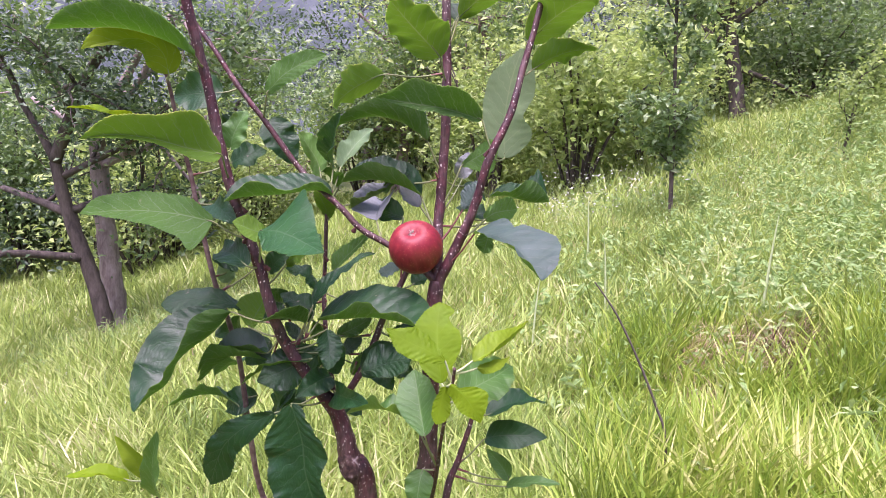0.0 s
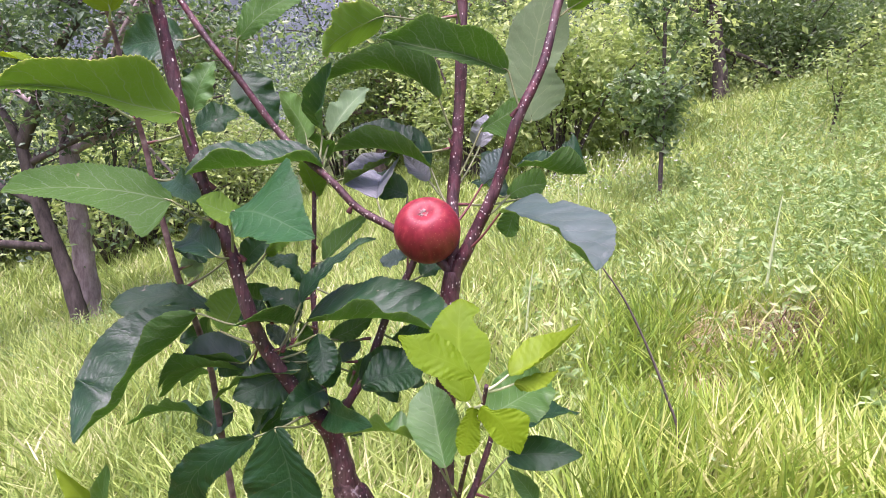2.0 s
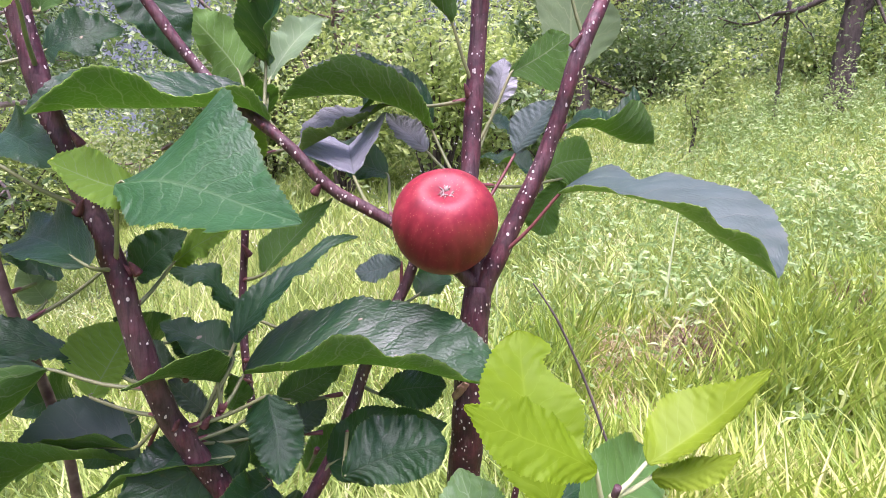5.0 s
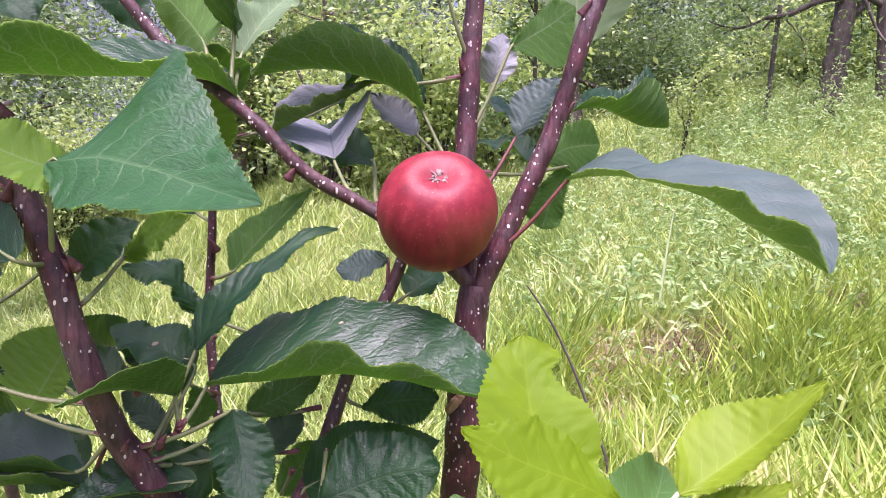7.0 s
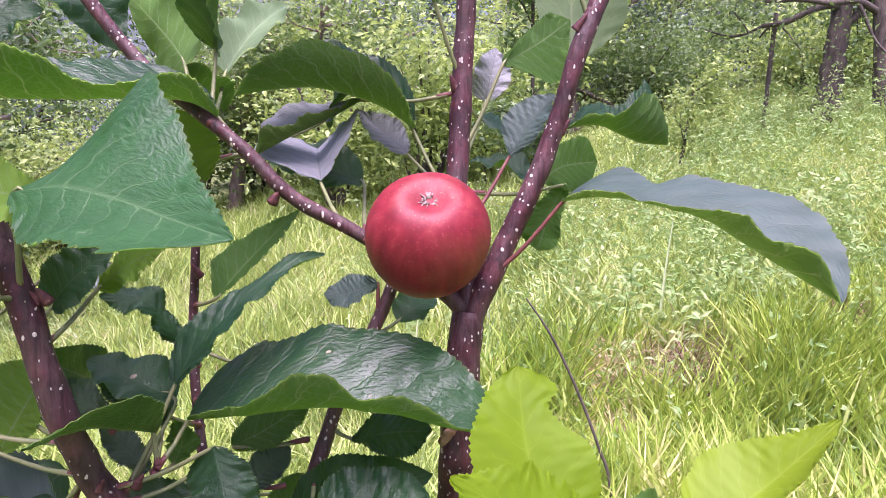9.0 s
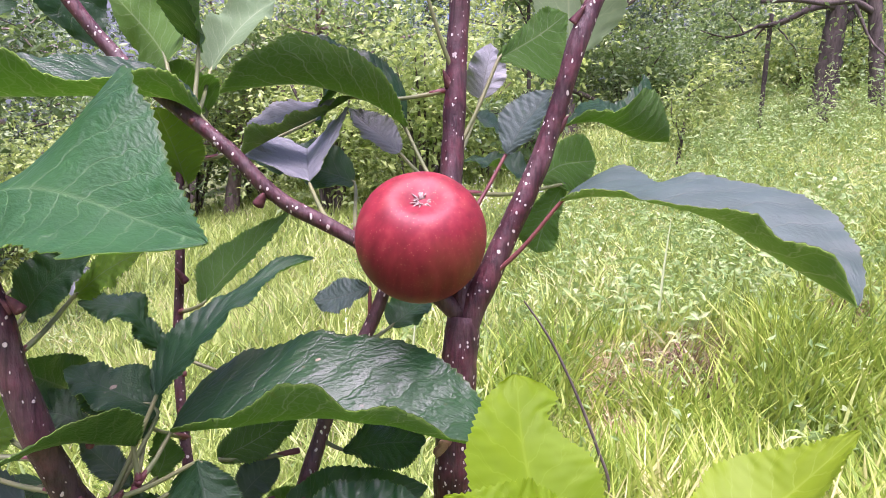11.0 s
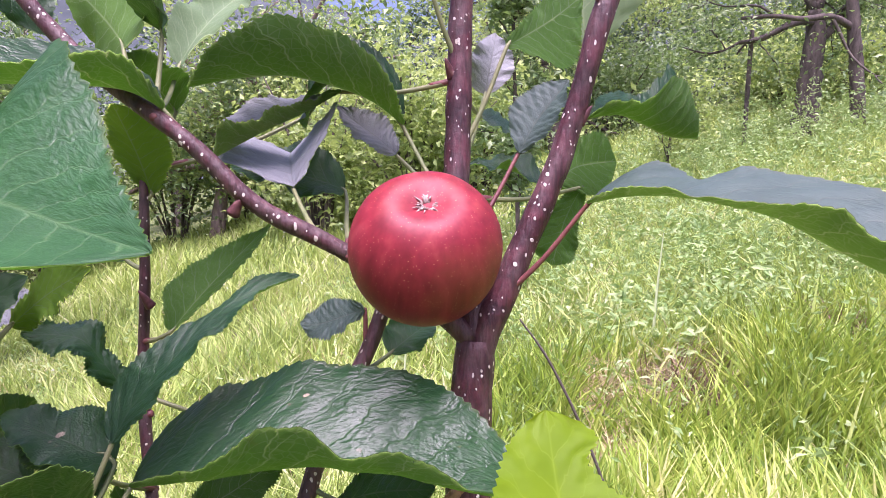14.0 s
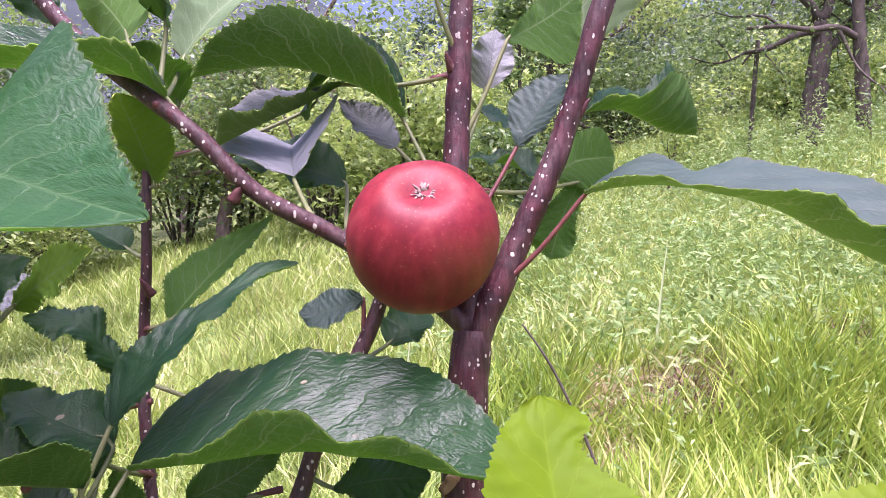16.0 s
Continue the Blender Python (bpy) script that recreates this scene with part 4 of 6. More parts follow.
def stick():
    bm = bmesh.new()
    tube(bm, [(0.435, 2.108, 0.725), (0.505, 2.105, 0.63), (0.58, 2.1, 0.49), (0.65, 2.1, 0.335), (0.69, 2.098, 0.215), (0.70, 2.1, lie(0.7, 2.1) - 0.05)],
         (0.0022, 0.003, 0.0036, 0.004, 0.0045, 0.005), 8, 0.02, 0.3)
    return tagged(part("dry_stick", bm, DARK_BARK), "thin dark dead stick leaning in the grass", "stick")


stick()


def tuft(at, count, height, material, seed, label):
    """A tangled clump of dead stems and leaves in the grass."""
    rng_ = np.random.default_rng(seed)
    spots = [(at[0] + rng_.normal(0, 0.07), at[1] + rng_.normal(0, 0.06)) for _ in range(count)]
    ob = blades("dead_clump", spots, height * rng_.uniform(0.4, 1.2, count), 0.0032 * rng_.uniform(0.6, 1.4, count), 0.8, rng_.uniform(0.2, 1.2, count), material, label, "dead plants", rng_)
    return ob


DEAD = foliage_material("dead_leaves", [(0.1, (0.05, 0.03, 0.02)), (0.5, (0.16, 0.1, 0.065)), (0.9, (0.4, 0.3, 0.2))], 0.8, (0.2, 0.12, 0.06), 0.15)
tuft((1.5, 3.1), 500, 0.32, DEAD, 81, "brown withered clump of dead plants in the grass")
tuft((1.42, 2.86), 420, 0.3, DEAD, 82, "dark brown withered clump in the grass")
tuft((1.18, 3.16), 420, 0.28, STRAW, 83, "bleached straw clump lying in the grass")
tuft((1.0, 2.75), 420, 0.2, STRAW, 84, "bleached straw clump lying in the grass")
tuft((2.15, 2.95), 320, 0.3, DEAD, 85, "brown withered clump beside the weeds")


def pale_stalk(at, height, lean, width):
    """One tall pale grass leaf, folded along its middle."""
    x, y = at
    z = lie(x, y)
    bm = bmesh.new()
    rows = []
    for i in range(9):
        t = i / 8
        w = width * (1 - t) ** 0.5 + 0.0005
        c = Vector((x + lean * height * t * t, y, z + height * t))
        rows.append([bm.verts.new(c + Vector(d)) for d in ((-w, 0.001, 0), (0, 0.004, 0), (w, 0.001, 0), (0, -0.001, 0))])
    for a, b in zip(rows, rows[1:]):
        for k in range(4):
            bm.faces.new((a[k], a[(k + 1) % 4], b[(k + 1) % 4], b[k]))
    return tagged(part("grass_stalk", bm, PALE_GRASS), "single tall pale grass blade above the meadow", "grass", "tall pale blades")


PALE_GRASS = simple("pale_grass_skin", [(0.3, (0.4, 0.5, 0.24)), (0.7, (0.55, 0.62, 0.36))], 30.0, 0.5)
pale_stalk((1.49, 3.31), 0.62, 0.05, 0.009)
pale_stalk((1.02, 5.4), 0.55, -0.05, 0.009)
pale_stalk((0.86, 3.9), 0.5, -0.06, 0.008)
pale_stalk((0.42, 3.6), 0.45, 0.05, 0.007)


def buttress(at, axis, radius, material, label, name, seed):
    """A rough swelling of the wood."""
    rng_ = random.Random(seed)
    bm = bmesh.new()
    bmesh.ops.create_icosphere(bm, subdivisions=4, radius=1.0)
    turn = Vector(axis).to_track_quat("Z", "Y").to_matrix()
    for v in bm.verts:
        k = 1 + 0.22 * noise.noise(v.co * 2.3 + Vector((seed, 0, 0))) + 0.1 * noise.noise(v.co * 7)
        v.co = Vector(at) + turn @ Vector((v.co.x * radius[0] * k, v.co.y * radius[1] * k, v.co.z * radius[2] * k))
    return part(name, bm, material, apple_tree, label)


def bud(at, way, length):
    """A blunt winter bud on a little swelling of the shoot."""
    bm = bmesh.new()
    d = Vector(way).normalized()
    a = Vector(at)
    tube(bm, [a - d * 0.004, a, a + d * length * 0.45, a + d * length], (0.0032, 0.0023, 0.0016, 0.0004), 9, 0.0015, 0.15)
    return part("bud", bm, BUD_SKIN, apple_tree, "reddish pointed bud")


BUD_SKIN = simple("bud_skin", [(0.3, (0.06, 0.018, 0.022)), (0.6, (0.14, 0.045, 0.05)), (0.75, (0.26, 0.15, 0.13))], 260.0, 0.6, 0.6, 0.0008)


# ---- the young apple tree ----
apple_tree = empty("apple_tree")
tagged(apple_tree, "young apple tree with red-brown shoots, serrated dark green leaves", "tree")
stem = bmesh.new()
tube(stem, [(-0.330, 0.900, 1.322), (-0.320, 0.905, 1.273), (-0.307, 0.910, 1.212), (-0.288, 0.905, 1.121), (-0.269, 0.900, 1.057), (-0.251, 0.895, 1.014), (-0.237, 0.889, 0.980), (-0.225, 0.889, 0.934), (-0.212, 0.900, 0.887), (-0.181, 0.910, 0.832), (-0.148, 0.916, 0.789), (-0.135, 0.917, 0.758), (-0.123, 0.917, 0.709), (-0.101, 0.923, 0.647), (-0.076, 0.927, 0.236), (-0.060, 0.930, -0.217)],
     (0.0062, 0.0063, 0.0065, 0.0066, 0.0067, 0.007, 0.007, 0.0072, 0.0076, 0.0085, 0.011, 0.012, 0.015, 0.016, 0.018, 0.02), 14, 0.006, 0.16)
part("trunk", stem, YOUNG_BARK, apple_tree, "red-brown stem with pale lenticels and a rough graft scar")
stem = bmesh.new()
tube(stem, [(-0.371, 0.994, 1.320), (-0.333, 0.989, 1.274), (-0.292, 0.978, 1.218), (-0.251, 0.968, 1.169), (-0.199, 0.963, 1.103), (-0.145, 0.942, 1.060), (-0.114, 0.936, 1.031), (-0.075, 0.933, 1.010), (-0.040, 0.928, 0.989), (-0.013, 0.926, 0.966)],
     (0.0032, 0.0034, 0.0035, 0.0036, 0.0038, 0.0039, 0.0041, 0.0043, 0.0046, 0.006), 14, 0.006, 0.16)
part("branch", stem, YOUNG_BARK, apple_tree)
stem = bmesh.new()
tube(stem, [(-0.143, 0.926, 0.789), (-0.122, 0.931, 0.815), (-0.101, 0.942, 0.857), (-0.085, 0.952, 0.903), (-0.068, 0.954, 0.940), (-0.056, 0.957, 0.965), (-0.045, 0.963, 0.998)],
     (0.0055, 0.005, 0.0048, 0.0045, 0.0043, 0.004, 0.003), 14, 0.006, 0.16)
part("branch", stem, YOUNG_BARK, apple_tree)
stem = bmesh.new()
tube(stem, [(-0.033, 0.936, -0.217), (-0.022, 0.927, 0.236), (-0.026, 0.923, 0.638), (-0.017, 0.923, 0.698), (-0.015, 0.923, 0.806), (-0.014, 0.924, 0.886), (-0.013, 0.925, 0.933), (-0.011, 0.927, 0.966)],
     (0.019, 0.017, 0.0145, 0.0135, 0.012, 0.0115, 0.011, 0.0095), 14, 0.006, 0.16)
part("trunk", stem, YOUNG_BARK, apple_tree, "dark brown stem with a cut stub")
stem = bmesh.new()
tube(stem, [(-0.013, 0.927, 0.940), (-0.012, 0.928, 0.966), (-0.011, 0.942, 0.999), (-0.012, 0.963, 1.035), (-0.008, 0.978, 1.119), (-0.006, 0.984, 1.203), (-0.009, 0.994, 1.294), (-0.012, 0.999, 1.360)],
     (0.007, 0.0078, 0.0075, 0.007, 0.0068, 0.0064, 0.006, 0.0058), 14, 0.006, 0.16)
part("branch", stem, YOUNG_BARK, apple_tree)
stem = bmesh.new()
tube(stem, [(-0.014, 0.925, 0.941), (-0.006, 0.926, 0.970), (0.009, 0.929, 1.001), (0.035, 0.931, 1.063), (0.052, 0.929, 1.127), (0.078, 0.942, 1.186), (0.095, 0.963, 1.252), (0.107, 0.973, 1.297), (0.118, 0.982, 1.349)],
     (0.007, 0.0078, 0.0068, 0.006, 0.0056, 0.005, 0.0046, 0.0042, 0.004), 14, 0.006, 0.16)
part("branch", stem, YOUNG_BARK, apple_tree)
stem = bmesh.new()
tube(stem, [(-0.269, 1.005, 0.588), (-0.280, 0.999, 0.636), (-0.290, 0.989, 0.737), (-0.296, 0.978, 0.824), (-0.309, 0.963, 0.900), (-0.318, 0.947, 0.948), (-0.336, 0.947, 1.030), (-0.345, 0.942, 1.095), (-0.351, 0.931, 1.137), (-0.357, 0.916, 1.201), (-0.358, 0.900, 1.231)],
     (0.0045, 0.0042, 0.004, 0.0038, 0.0036, 0.0034, 0.0033, 0.003, 0.003, 0.0025, 0.002), 14, 0.006, 0.16)
part("branch", stem, SHOOT_BARK, apple_tree, "slender greyish mauve shoot")
stem = bmesh.new()
tube(stem, [(-0.176, 1.010, 1.046), (-0.176, 1.005, 0.983), (-0.177, 0.999, 0.925), (-0.168, 0.973, 0.865), (-0.150, 0.931, 0.805)],
     (0.0025, 0.003, 0.0032, 0.0034, 0.0036), 14, 0.006, 0.16)
part("branch", stem, YOUNG_BARK, apple_tree)
stem = bmesh.new()
tube(stem, [(0.052, 0.994, 0.790), (0.043, 0.994, 0.736), (0.028, 0.989, 0.684), (0.010, 0.973, 0.624), (-0.001, 0.939, 0.452)],
     (0.0025, 0.0035, 0.0042, 0.0055, 0.006), 14, 0.006, 0.16)
part("branch", stem, YOUNG_BARK, apple_tree)
stem = bmesh.new()
tube(stem, [(-0.406, 0.900, 0.685), (-0.387, 0.905, 0.639), (-0.358, 0.916, 0.552), (-0.325, 0.938, 0.236), (-0.314, 0.935, -0.411)],
     (0.0015, 0.002, 0.0025, 0.003, 0.003), 14, 0.006, 0.16)
part("branch", stem, YOUNG_BARK, apple_tree)
stem = bmesh.new()
tube(stem, [(0.018, 0.751, 0.906), (0.015, 0.764, 0.876), (0.005, 0.805, 0.803), (-0.003, 0.868, 0.711), (-0.011, 0.910, 0.654)],
     (0.0018, 0.002, 0.0022, 0.0028, 0.0035), 14, 0.006, 0.16)
part("branch", stem, YOUNG_BARK, apple_tree)
shaped_leaf(apple_tree, (-0.311, 0.909, 1.233), [(-0.307, 0.870, 1.243), (-0.337, 0.855, 1.259), (-0.374, 0.835, 1.268), (-0.409, 0.815, 1.265), (-0.442, 0.795, 1.260)],
            ((8.2, 187), (18.4, 149), (28.7, 141), (32.9, 142), (34.9, 139), (35, 135), (32.1, 134), (26.3, 132), (15, 124)),
            ((8.9, -36), (29.6, -50), (38.5, -42), (40.2, -36), (41.9, -35), (40.8, -31), (35.4, -28), (26.8, -25), (10.8, -24)), "green")
shaped_leaf(apple_tree, (-0.357, 0.906, 1.218), [(-0.343, 0.880, 1.222), (-0.350, 0.875, 1.249), (-0.379, 0.865, 1.261), (-0.431, 0.845, 1.245)],
            ((18.5, 18), (22.8, 20), (21.3, 12), (14.9, 11), (12.6, 10), (9.5, 13), (5.6, 29), (3, 56), (1, 69)),
            ((13, -1), (22, 16), (16.9, 25), (12.8, 27), (11.8, 27), (14.3, 20), (16.9, 13), (16.3, 8), (8.6, 5)), "young", up=-1)
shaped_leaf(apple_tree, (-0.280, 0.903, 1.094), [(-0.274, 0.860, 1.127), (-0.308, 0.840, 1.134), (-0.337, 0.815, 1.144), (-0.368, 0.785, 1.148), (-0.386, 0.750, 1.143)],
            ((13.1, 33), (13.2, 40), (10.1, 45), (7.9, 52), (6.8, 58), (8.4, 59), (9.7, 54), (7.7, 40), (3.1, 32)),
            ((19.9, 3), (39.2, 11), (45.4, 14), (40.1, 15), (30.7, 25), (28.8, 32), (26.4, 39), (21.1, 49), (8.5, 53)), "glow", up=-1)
leaf(apple_tree, (-0.349, 0.936, 1.119), (-0.370, 0.910, 1.140), (-0.460, 0.858, 1.178), 0.045, 110, 0.1, 20, "young")
shaped_leaf(apple_tree, (-0.253, 0.895, 1.017), [(-0.294, 0.880, 1.042), (-0.339, 0.873, 1.051), (-0.394, 0.868, 1.054), (-0.457, 0.868, 1.048)],
            ((43, 39), (36.6, 42), (30, 45), (25.1, 46), (20.3, 46), (15.7, 43), (11.3, 42), (7.1, 41), (2.5, 41)),
            ((11.1, -15), (21.9, -23), (25.3, -29), (27.1, -32), (27.3, -34), (26.6, -33), (25.2, -31), (21.5, -28), (13.6, -24)), "green", up=-1)
shaped_leaf(apple_tree, (-0.121, 0.938, 1.038), [(-0.155, 0.945, 1.074), (-0.171, 0.935, 1.081), (-0.201, 0.915, 1.079), (-0.229, 0.900, 1.076), (-0.254, 0.885, 1.074), (-0.275, 0.868, 1.069)],
            ((6.3, 142), (17.9, 123), (19.7, 114), (20, 107), (22.8, 100), (29.6, 108), (34.9, 117), (33, 117), (17, 111)),
            ((15.8, -46), (33.6, -48), (38.4, -48), (37.7, -48), (36.5, -46), (38.2, -41), (35.7, -40), (27.5, -37), (11.4, -35)), "old")
shaped_leaf(apple_tree, (-0.238, 0.890, 0.983), [(-0.230, 0.862, 1.034), (-0.204, 0.843, 1.038), (-0.178, 0.822, 1.035), (-0.155, 0.800, 1.030), (-0.131, 0.772, 1.026)],
            ((12.3, -65), (45.6, -47), (59.8, -29), (50.5, -25), (38.4, -26), (26, -26), (17.4, -27), (10.8, -28), (3.7, -29)),
            ((9.2, 44), (22.7, 47), (29.3, 44), (32, 45), (33, 52), (33.3, 57), (33.4, 62), (32.1, 66), (28.8, 71)), "green", wave=0.4)
shaped_leaf(apple_tree, (-0.254, 0.895, 1.021), [(-0.218, 0.872, 1.030), (-0.237, 0.866, 1.034), (-0.262, 0.860, 1.045)],
            ((7.3, -7), (10.1, 22), (13.5, 37), (13.8, 44), (12.6, 49), (11.1, 51), (9.3, 53), (6.4, 54), (2.2, 54)),
            ((5.2, -8), (8.2, -15), (11.2, -19), (13.6, -22), (15.1, -25), (16, -26), (15.5, -29), (13, -32), (6.7, -35)), "glow", up=-1)
shaped_leaf(apple_tree, (-0.254, 0.969, 1.173), [(-0.241, 0.945, 1.206), (-0.221, 0.945, 1.228), (-0.195, 0.948, 1.245), (-0.164, 0.952, 1.257)],
            ((7.5, 2), (12.9, -8), (19.2, -12), (19.7, -11), (17.7, -8), (16.1, -6), (15.1, -6), (12.9, -5), (5.4, -4)),
            ((6.2, -4), (8.9, 5), (11.5, 11), (13.2, 17), (14.2, 23), (13.8, 26), (11.8, 26), (8.1, 26), (3.3, 28)), "green", up=-1)
leaf(apple_tree, (-0.254, 0.969, 1.173), (-0.254, 0.994, 1.172), (-0.215, 0.984, 1.111), 0.05, 15, 0.1, 15, "old")
leaf(apple_tree, (-0.168, 0.950, 1.078), (-0.174, 0.961, 1.101), (-0.222, 1.039, 1.155), 0.05, 150, 0.08, 20, "mid")
leaf(apple_tree, (-0.159, 0.947, 1.071), (-0.159, 0.973, 1.113), (-0.140, 0.921, 1.182), 0.045, 30, 0.1, 30, "old")
leaf(apple_tree, (-0.159, 0.947, 1.071), (-0.160, 1.035, 1.107), (-0.119, 1.081, 1.164), 0.038, 40, 0.1, 30, "pale")
shaped_leaf(apple_tree, (-0.009, 0.976, 1.105), [(-0.030, 0.966, 1.150), (-0.062, 0.962, 1.172), (-0.103, 0.957, 1.180), (-0.147, 0.950, 1.167), (-0.168, 0.944, 1.148)],
            ((13.2, 177), (30.1, 158), (34.5, 151), (32.9, 146), (27.8, 137), (23.5, 130), (19.2, 125), (12.5, 115), (4.3, 105)),
            ((15, -15), (36.2, -30), (36.2, -35), (33.4, -39), (28.9, -45), (25.1, -46), (21.2, -44), (15.3, -40), (5.2, -37)), "old")
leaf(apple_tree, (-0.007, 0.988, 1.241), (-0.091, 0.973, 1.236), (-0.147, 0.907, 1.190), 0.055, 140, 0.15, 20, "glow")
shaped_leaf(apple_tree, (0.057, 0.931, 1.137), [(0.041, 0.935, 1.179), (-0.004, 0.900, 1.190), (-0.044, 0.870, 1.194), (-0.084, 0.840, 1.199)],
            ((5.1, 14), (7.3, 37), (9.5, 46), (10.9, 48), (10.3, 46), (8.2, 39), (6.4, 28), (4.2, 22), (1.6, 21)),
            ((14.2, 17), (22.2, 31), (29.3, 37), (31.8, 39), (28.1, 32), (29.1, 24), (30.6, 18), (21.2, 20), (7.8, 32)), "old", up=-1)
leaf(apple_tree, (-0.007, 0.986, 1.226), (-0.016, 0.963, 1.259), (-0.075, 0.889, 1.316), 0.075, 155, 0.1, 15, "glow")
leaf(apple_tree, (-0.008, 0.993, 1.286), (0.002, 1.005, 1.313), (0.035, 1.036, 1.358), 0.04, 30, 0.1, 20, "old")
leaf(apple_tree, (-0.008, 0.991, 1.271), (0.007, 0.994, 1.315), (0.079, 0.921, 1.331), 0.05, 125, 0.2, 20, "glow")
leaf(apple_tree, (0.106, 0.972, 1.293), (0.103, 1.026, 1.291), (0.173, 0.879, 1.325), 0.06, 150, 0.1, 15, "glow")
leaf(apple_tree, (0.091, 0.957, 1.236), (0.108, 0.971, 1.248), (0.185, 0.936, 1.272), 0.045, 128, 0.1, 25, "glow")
shaped_leaf(apple_tree, (0.055, 0.930, 1.132), [(0.077, 1.005, 1.128), (0.075, 1.010, 1.176), (0.081, 1.012, 1.230), (0.095, 1.015, 1.280)],
            ((15.7, -3), (22.3, -3), (26.6, -4), (30, -5), (31.9, -7), (32.3, -9), (29.2, -10), (19.3, -10), (6.5, -10)),
            ((22.7, 8), (38.2, 12), (35.1, 17), (26.5, 23), (31.4, 16), (35.7, 11), (33.6, 9), (27.5, 10), (16.2, 11)), "pale", up=-1)
shaped_leaf(apple_tree, (0.042, 0.930, 1.090), [(0.057, 0.955, 1.078), (0.077, 0.958, 1.081), (0.094, 0.960, 1.076), (0.114, 0.968, 1.071), (0.140, 0.980, 1.071)],
            ((5, -28), (14.8, -44), (24.2, -47), (25.5, -46), (26, -41), (30.2, -30), (35.5, -20), (39.8, -13), (37.2, -10)),
            ((13.9, 113), (17.5, 101), (17.6, 107), (26, 149), (30.2, 157), (29.3, 157), (26.7, 154), (19.9, 152), (9.3, 148)), "old")
shaped_leaf(apple_tree, (0.017, 0.930, 1.022), [(0.052, 0.985, 1.043), (0.068, 0.990, 1.053), (0.098, 1.000, 1.057)],
            ((6.6, 15), (7.6, 1), (10.5, -13), (13.3, -18), (15.4, -16), (17.1, -12), (18.4, -8), (18.4, -5), (12.6, -1)),
            ((6.4, 7), (16.8, 21), (19, 22), (19.7, 25), (19.6, 27), (18.2, 29), (14.6, 30), (9.6, 30), (3.4, 30)), "green", up=-1)
shaped_leaf(apple_tree, (-0.012, 0.963, 1.035), [(0.069, 0.985, 1.041), (0.059, 0.985, 1.021), (0.052, 0.985, 0.995)],
            ((4.6, 3), (5, 24), (6, 38), (7.2, 42), (8.6, 37), (10.1, 30), (11.3, 25), (10.5, 28), (8.2, 40)),
            ((5.8, 2), (6.3, -5), (7.9, -18), (9.8, -25), (11.5, -26), (12.9, -23), (14.2, -20), (14.3, -20), (8.5, -38)), "green", up=-1)
shaped_leaf(apple_tree, (0.001, 0.928, 0.985), [(0.036, 0.905, 1.034), (0.046, 0.885, 1.038), (0.057, 0.868, 1.039), (0.069, 0.855, 1.037), (0.084, 0.838, 1.031), (0.095, 0.818, 1.020), (0.103, 0.798, 1.011), (0.111, 0.778, 1.002)],
            ((38.4, -74), (40.5, -77), (40.8, -72), (37.6, -50), (41.8, -42), (46.5, -23), (44.6, -18), (34.1, -18), (19.8, -21)),
            ((3.9, 126), (11.8, 108), (16.7, 92), (18.5, 79), (22.2, 76), (24.6, 73), (26.7, 82), (23, 78), (19.7, 93)), "grey", wave=0.3)
shaped_leaf(apple_tree, (-0.012, 0.956, 1.023), [(-0.038, 0.985, 1.074), (-0.055, 0.975, 1.084), (-0.073, 0.970, 1.090), (-0.100, 0.970, 1.095), (-0.126, 0.975, 1.093), (-0.149, 0.985, 1.089)],
            ((5.3, 127), (16.2, 111), (23.6, 128), (27.4, 131), (30, 134), (31.1, 136), (26.2, 133), (18.9, 129), (6.9, 129)),
            ((23.2, -27), (35, -33), (39.3, -35), (40.8, -36), (40.9, -36), (39.6, -36), (36.7, -37), (31, -37), (16, -35)), "old")
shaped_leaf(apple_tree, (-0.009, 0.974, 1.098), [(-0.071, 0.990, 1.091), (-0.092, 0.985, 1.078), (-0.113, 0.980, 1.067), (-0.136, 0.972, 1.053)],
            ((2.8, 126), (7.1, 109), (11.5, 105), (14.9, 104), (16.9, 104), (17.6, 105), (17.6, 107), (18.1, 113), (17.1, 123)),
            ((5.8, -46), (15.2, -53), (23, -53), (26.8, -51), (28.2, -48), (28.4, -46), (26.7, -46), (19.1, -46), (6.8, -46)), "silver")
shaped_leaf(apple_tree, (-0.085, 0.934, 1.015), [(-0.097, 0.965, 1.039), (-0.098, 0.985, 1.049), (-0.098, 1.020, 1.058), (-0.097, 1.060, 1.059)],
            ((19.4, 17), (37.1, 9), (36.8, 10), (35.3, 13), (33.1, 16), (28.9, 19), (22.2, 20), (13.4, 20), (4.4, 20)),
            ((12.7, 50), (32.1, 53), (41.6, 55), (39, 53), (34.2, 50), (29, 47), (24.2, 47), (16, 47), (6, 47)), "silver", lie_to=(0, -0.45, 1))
leaf(apple_tree, (-0.072, 0.933, 1.008), (-0.066, 1.026, 1.037), (-0.132, 1.036, 1.051), 0.045, 40, 0.1, 20, "old")
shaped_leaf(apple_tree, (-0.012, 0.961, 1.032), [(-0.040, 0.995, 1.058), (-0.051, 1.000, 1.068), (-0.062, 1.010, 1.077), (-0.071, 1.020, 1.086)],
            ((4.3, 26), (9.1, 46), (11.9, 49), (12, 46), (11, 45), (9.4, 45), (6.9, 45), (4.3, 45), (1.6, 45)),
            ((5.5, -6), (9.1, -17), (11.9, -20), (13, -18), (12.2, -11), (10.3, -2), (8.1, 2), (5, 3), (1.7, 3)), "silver")
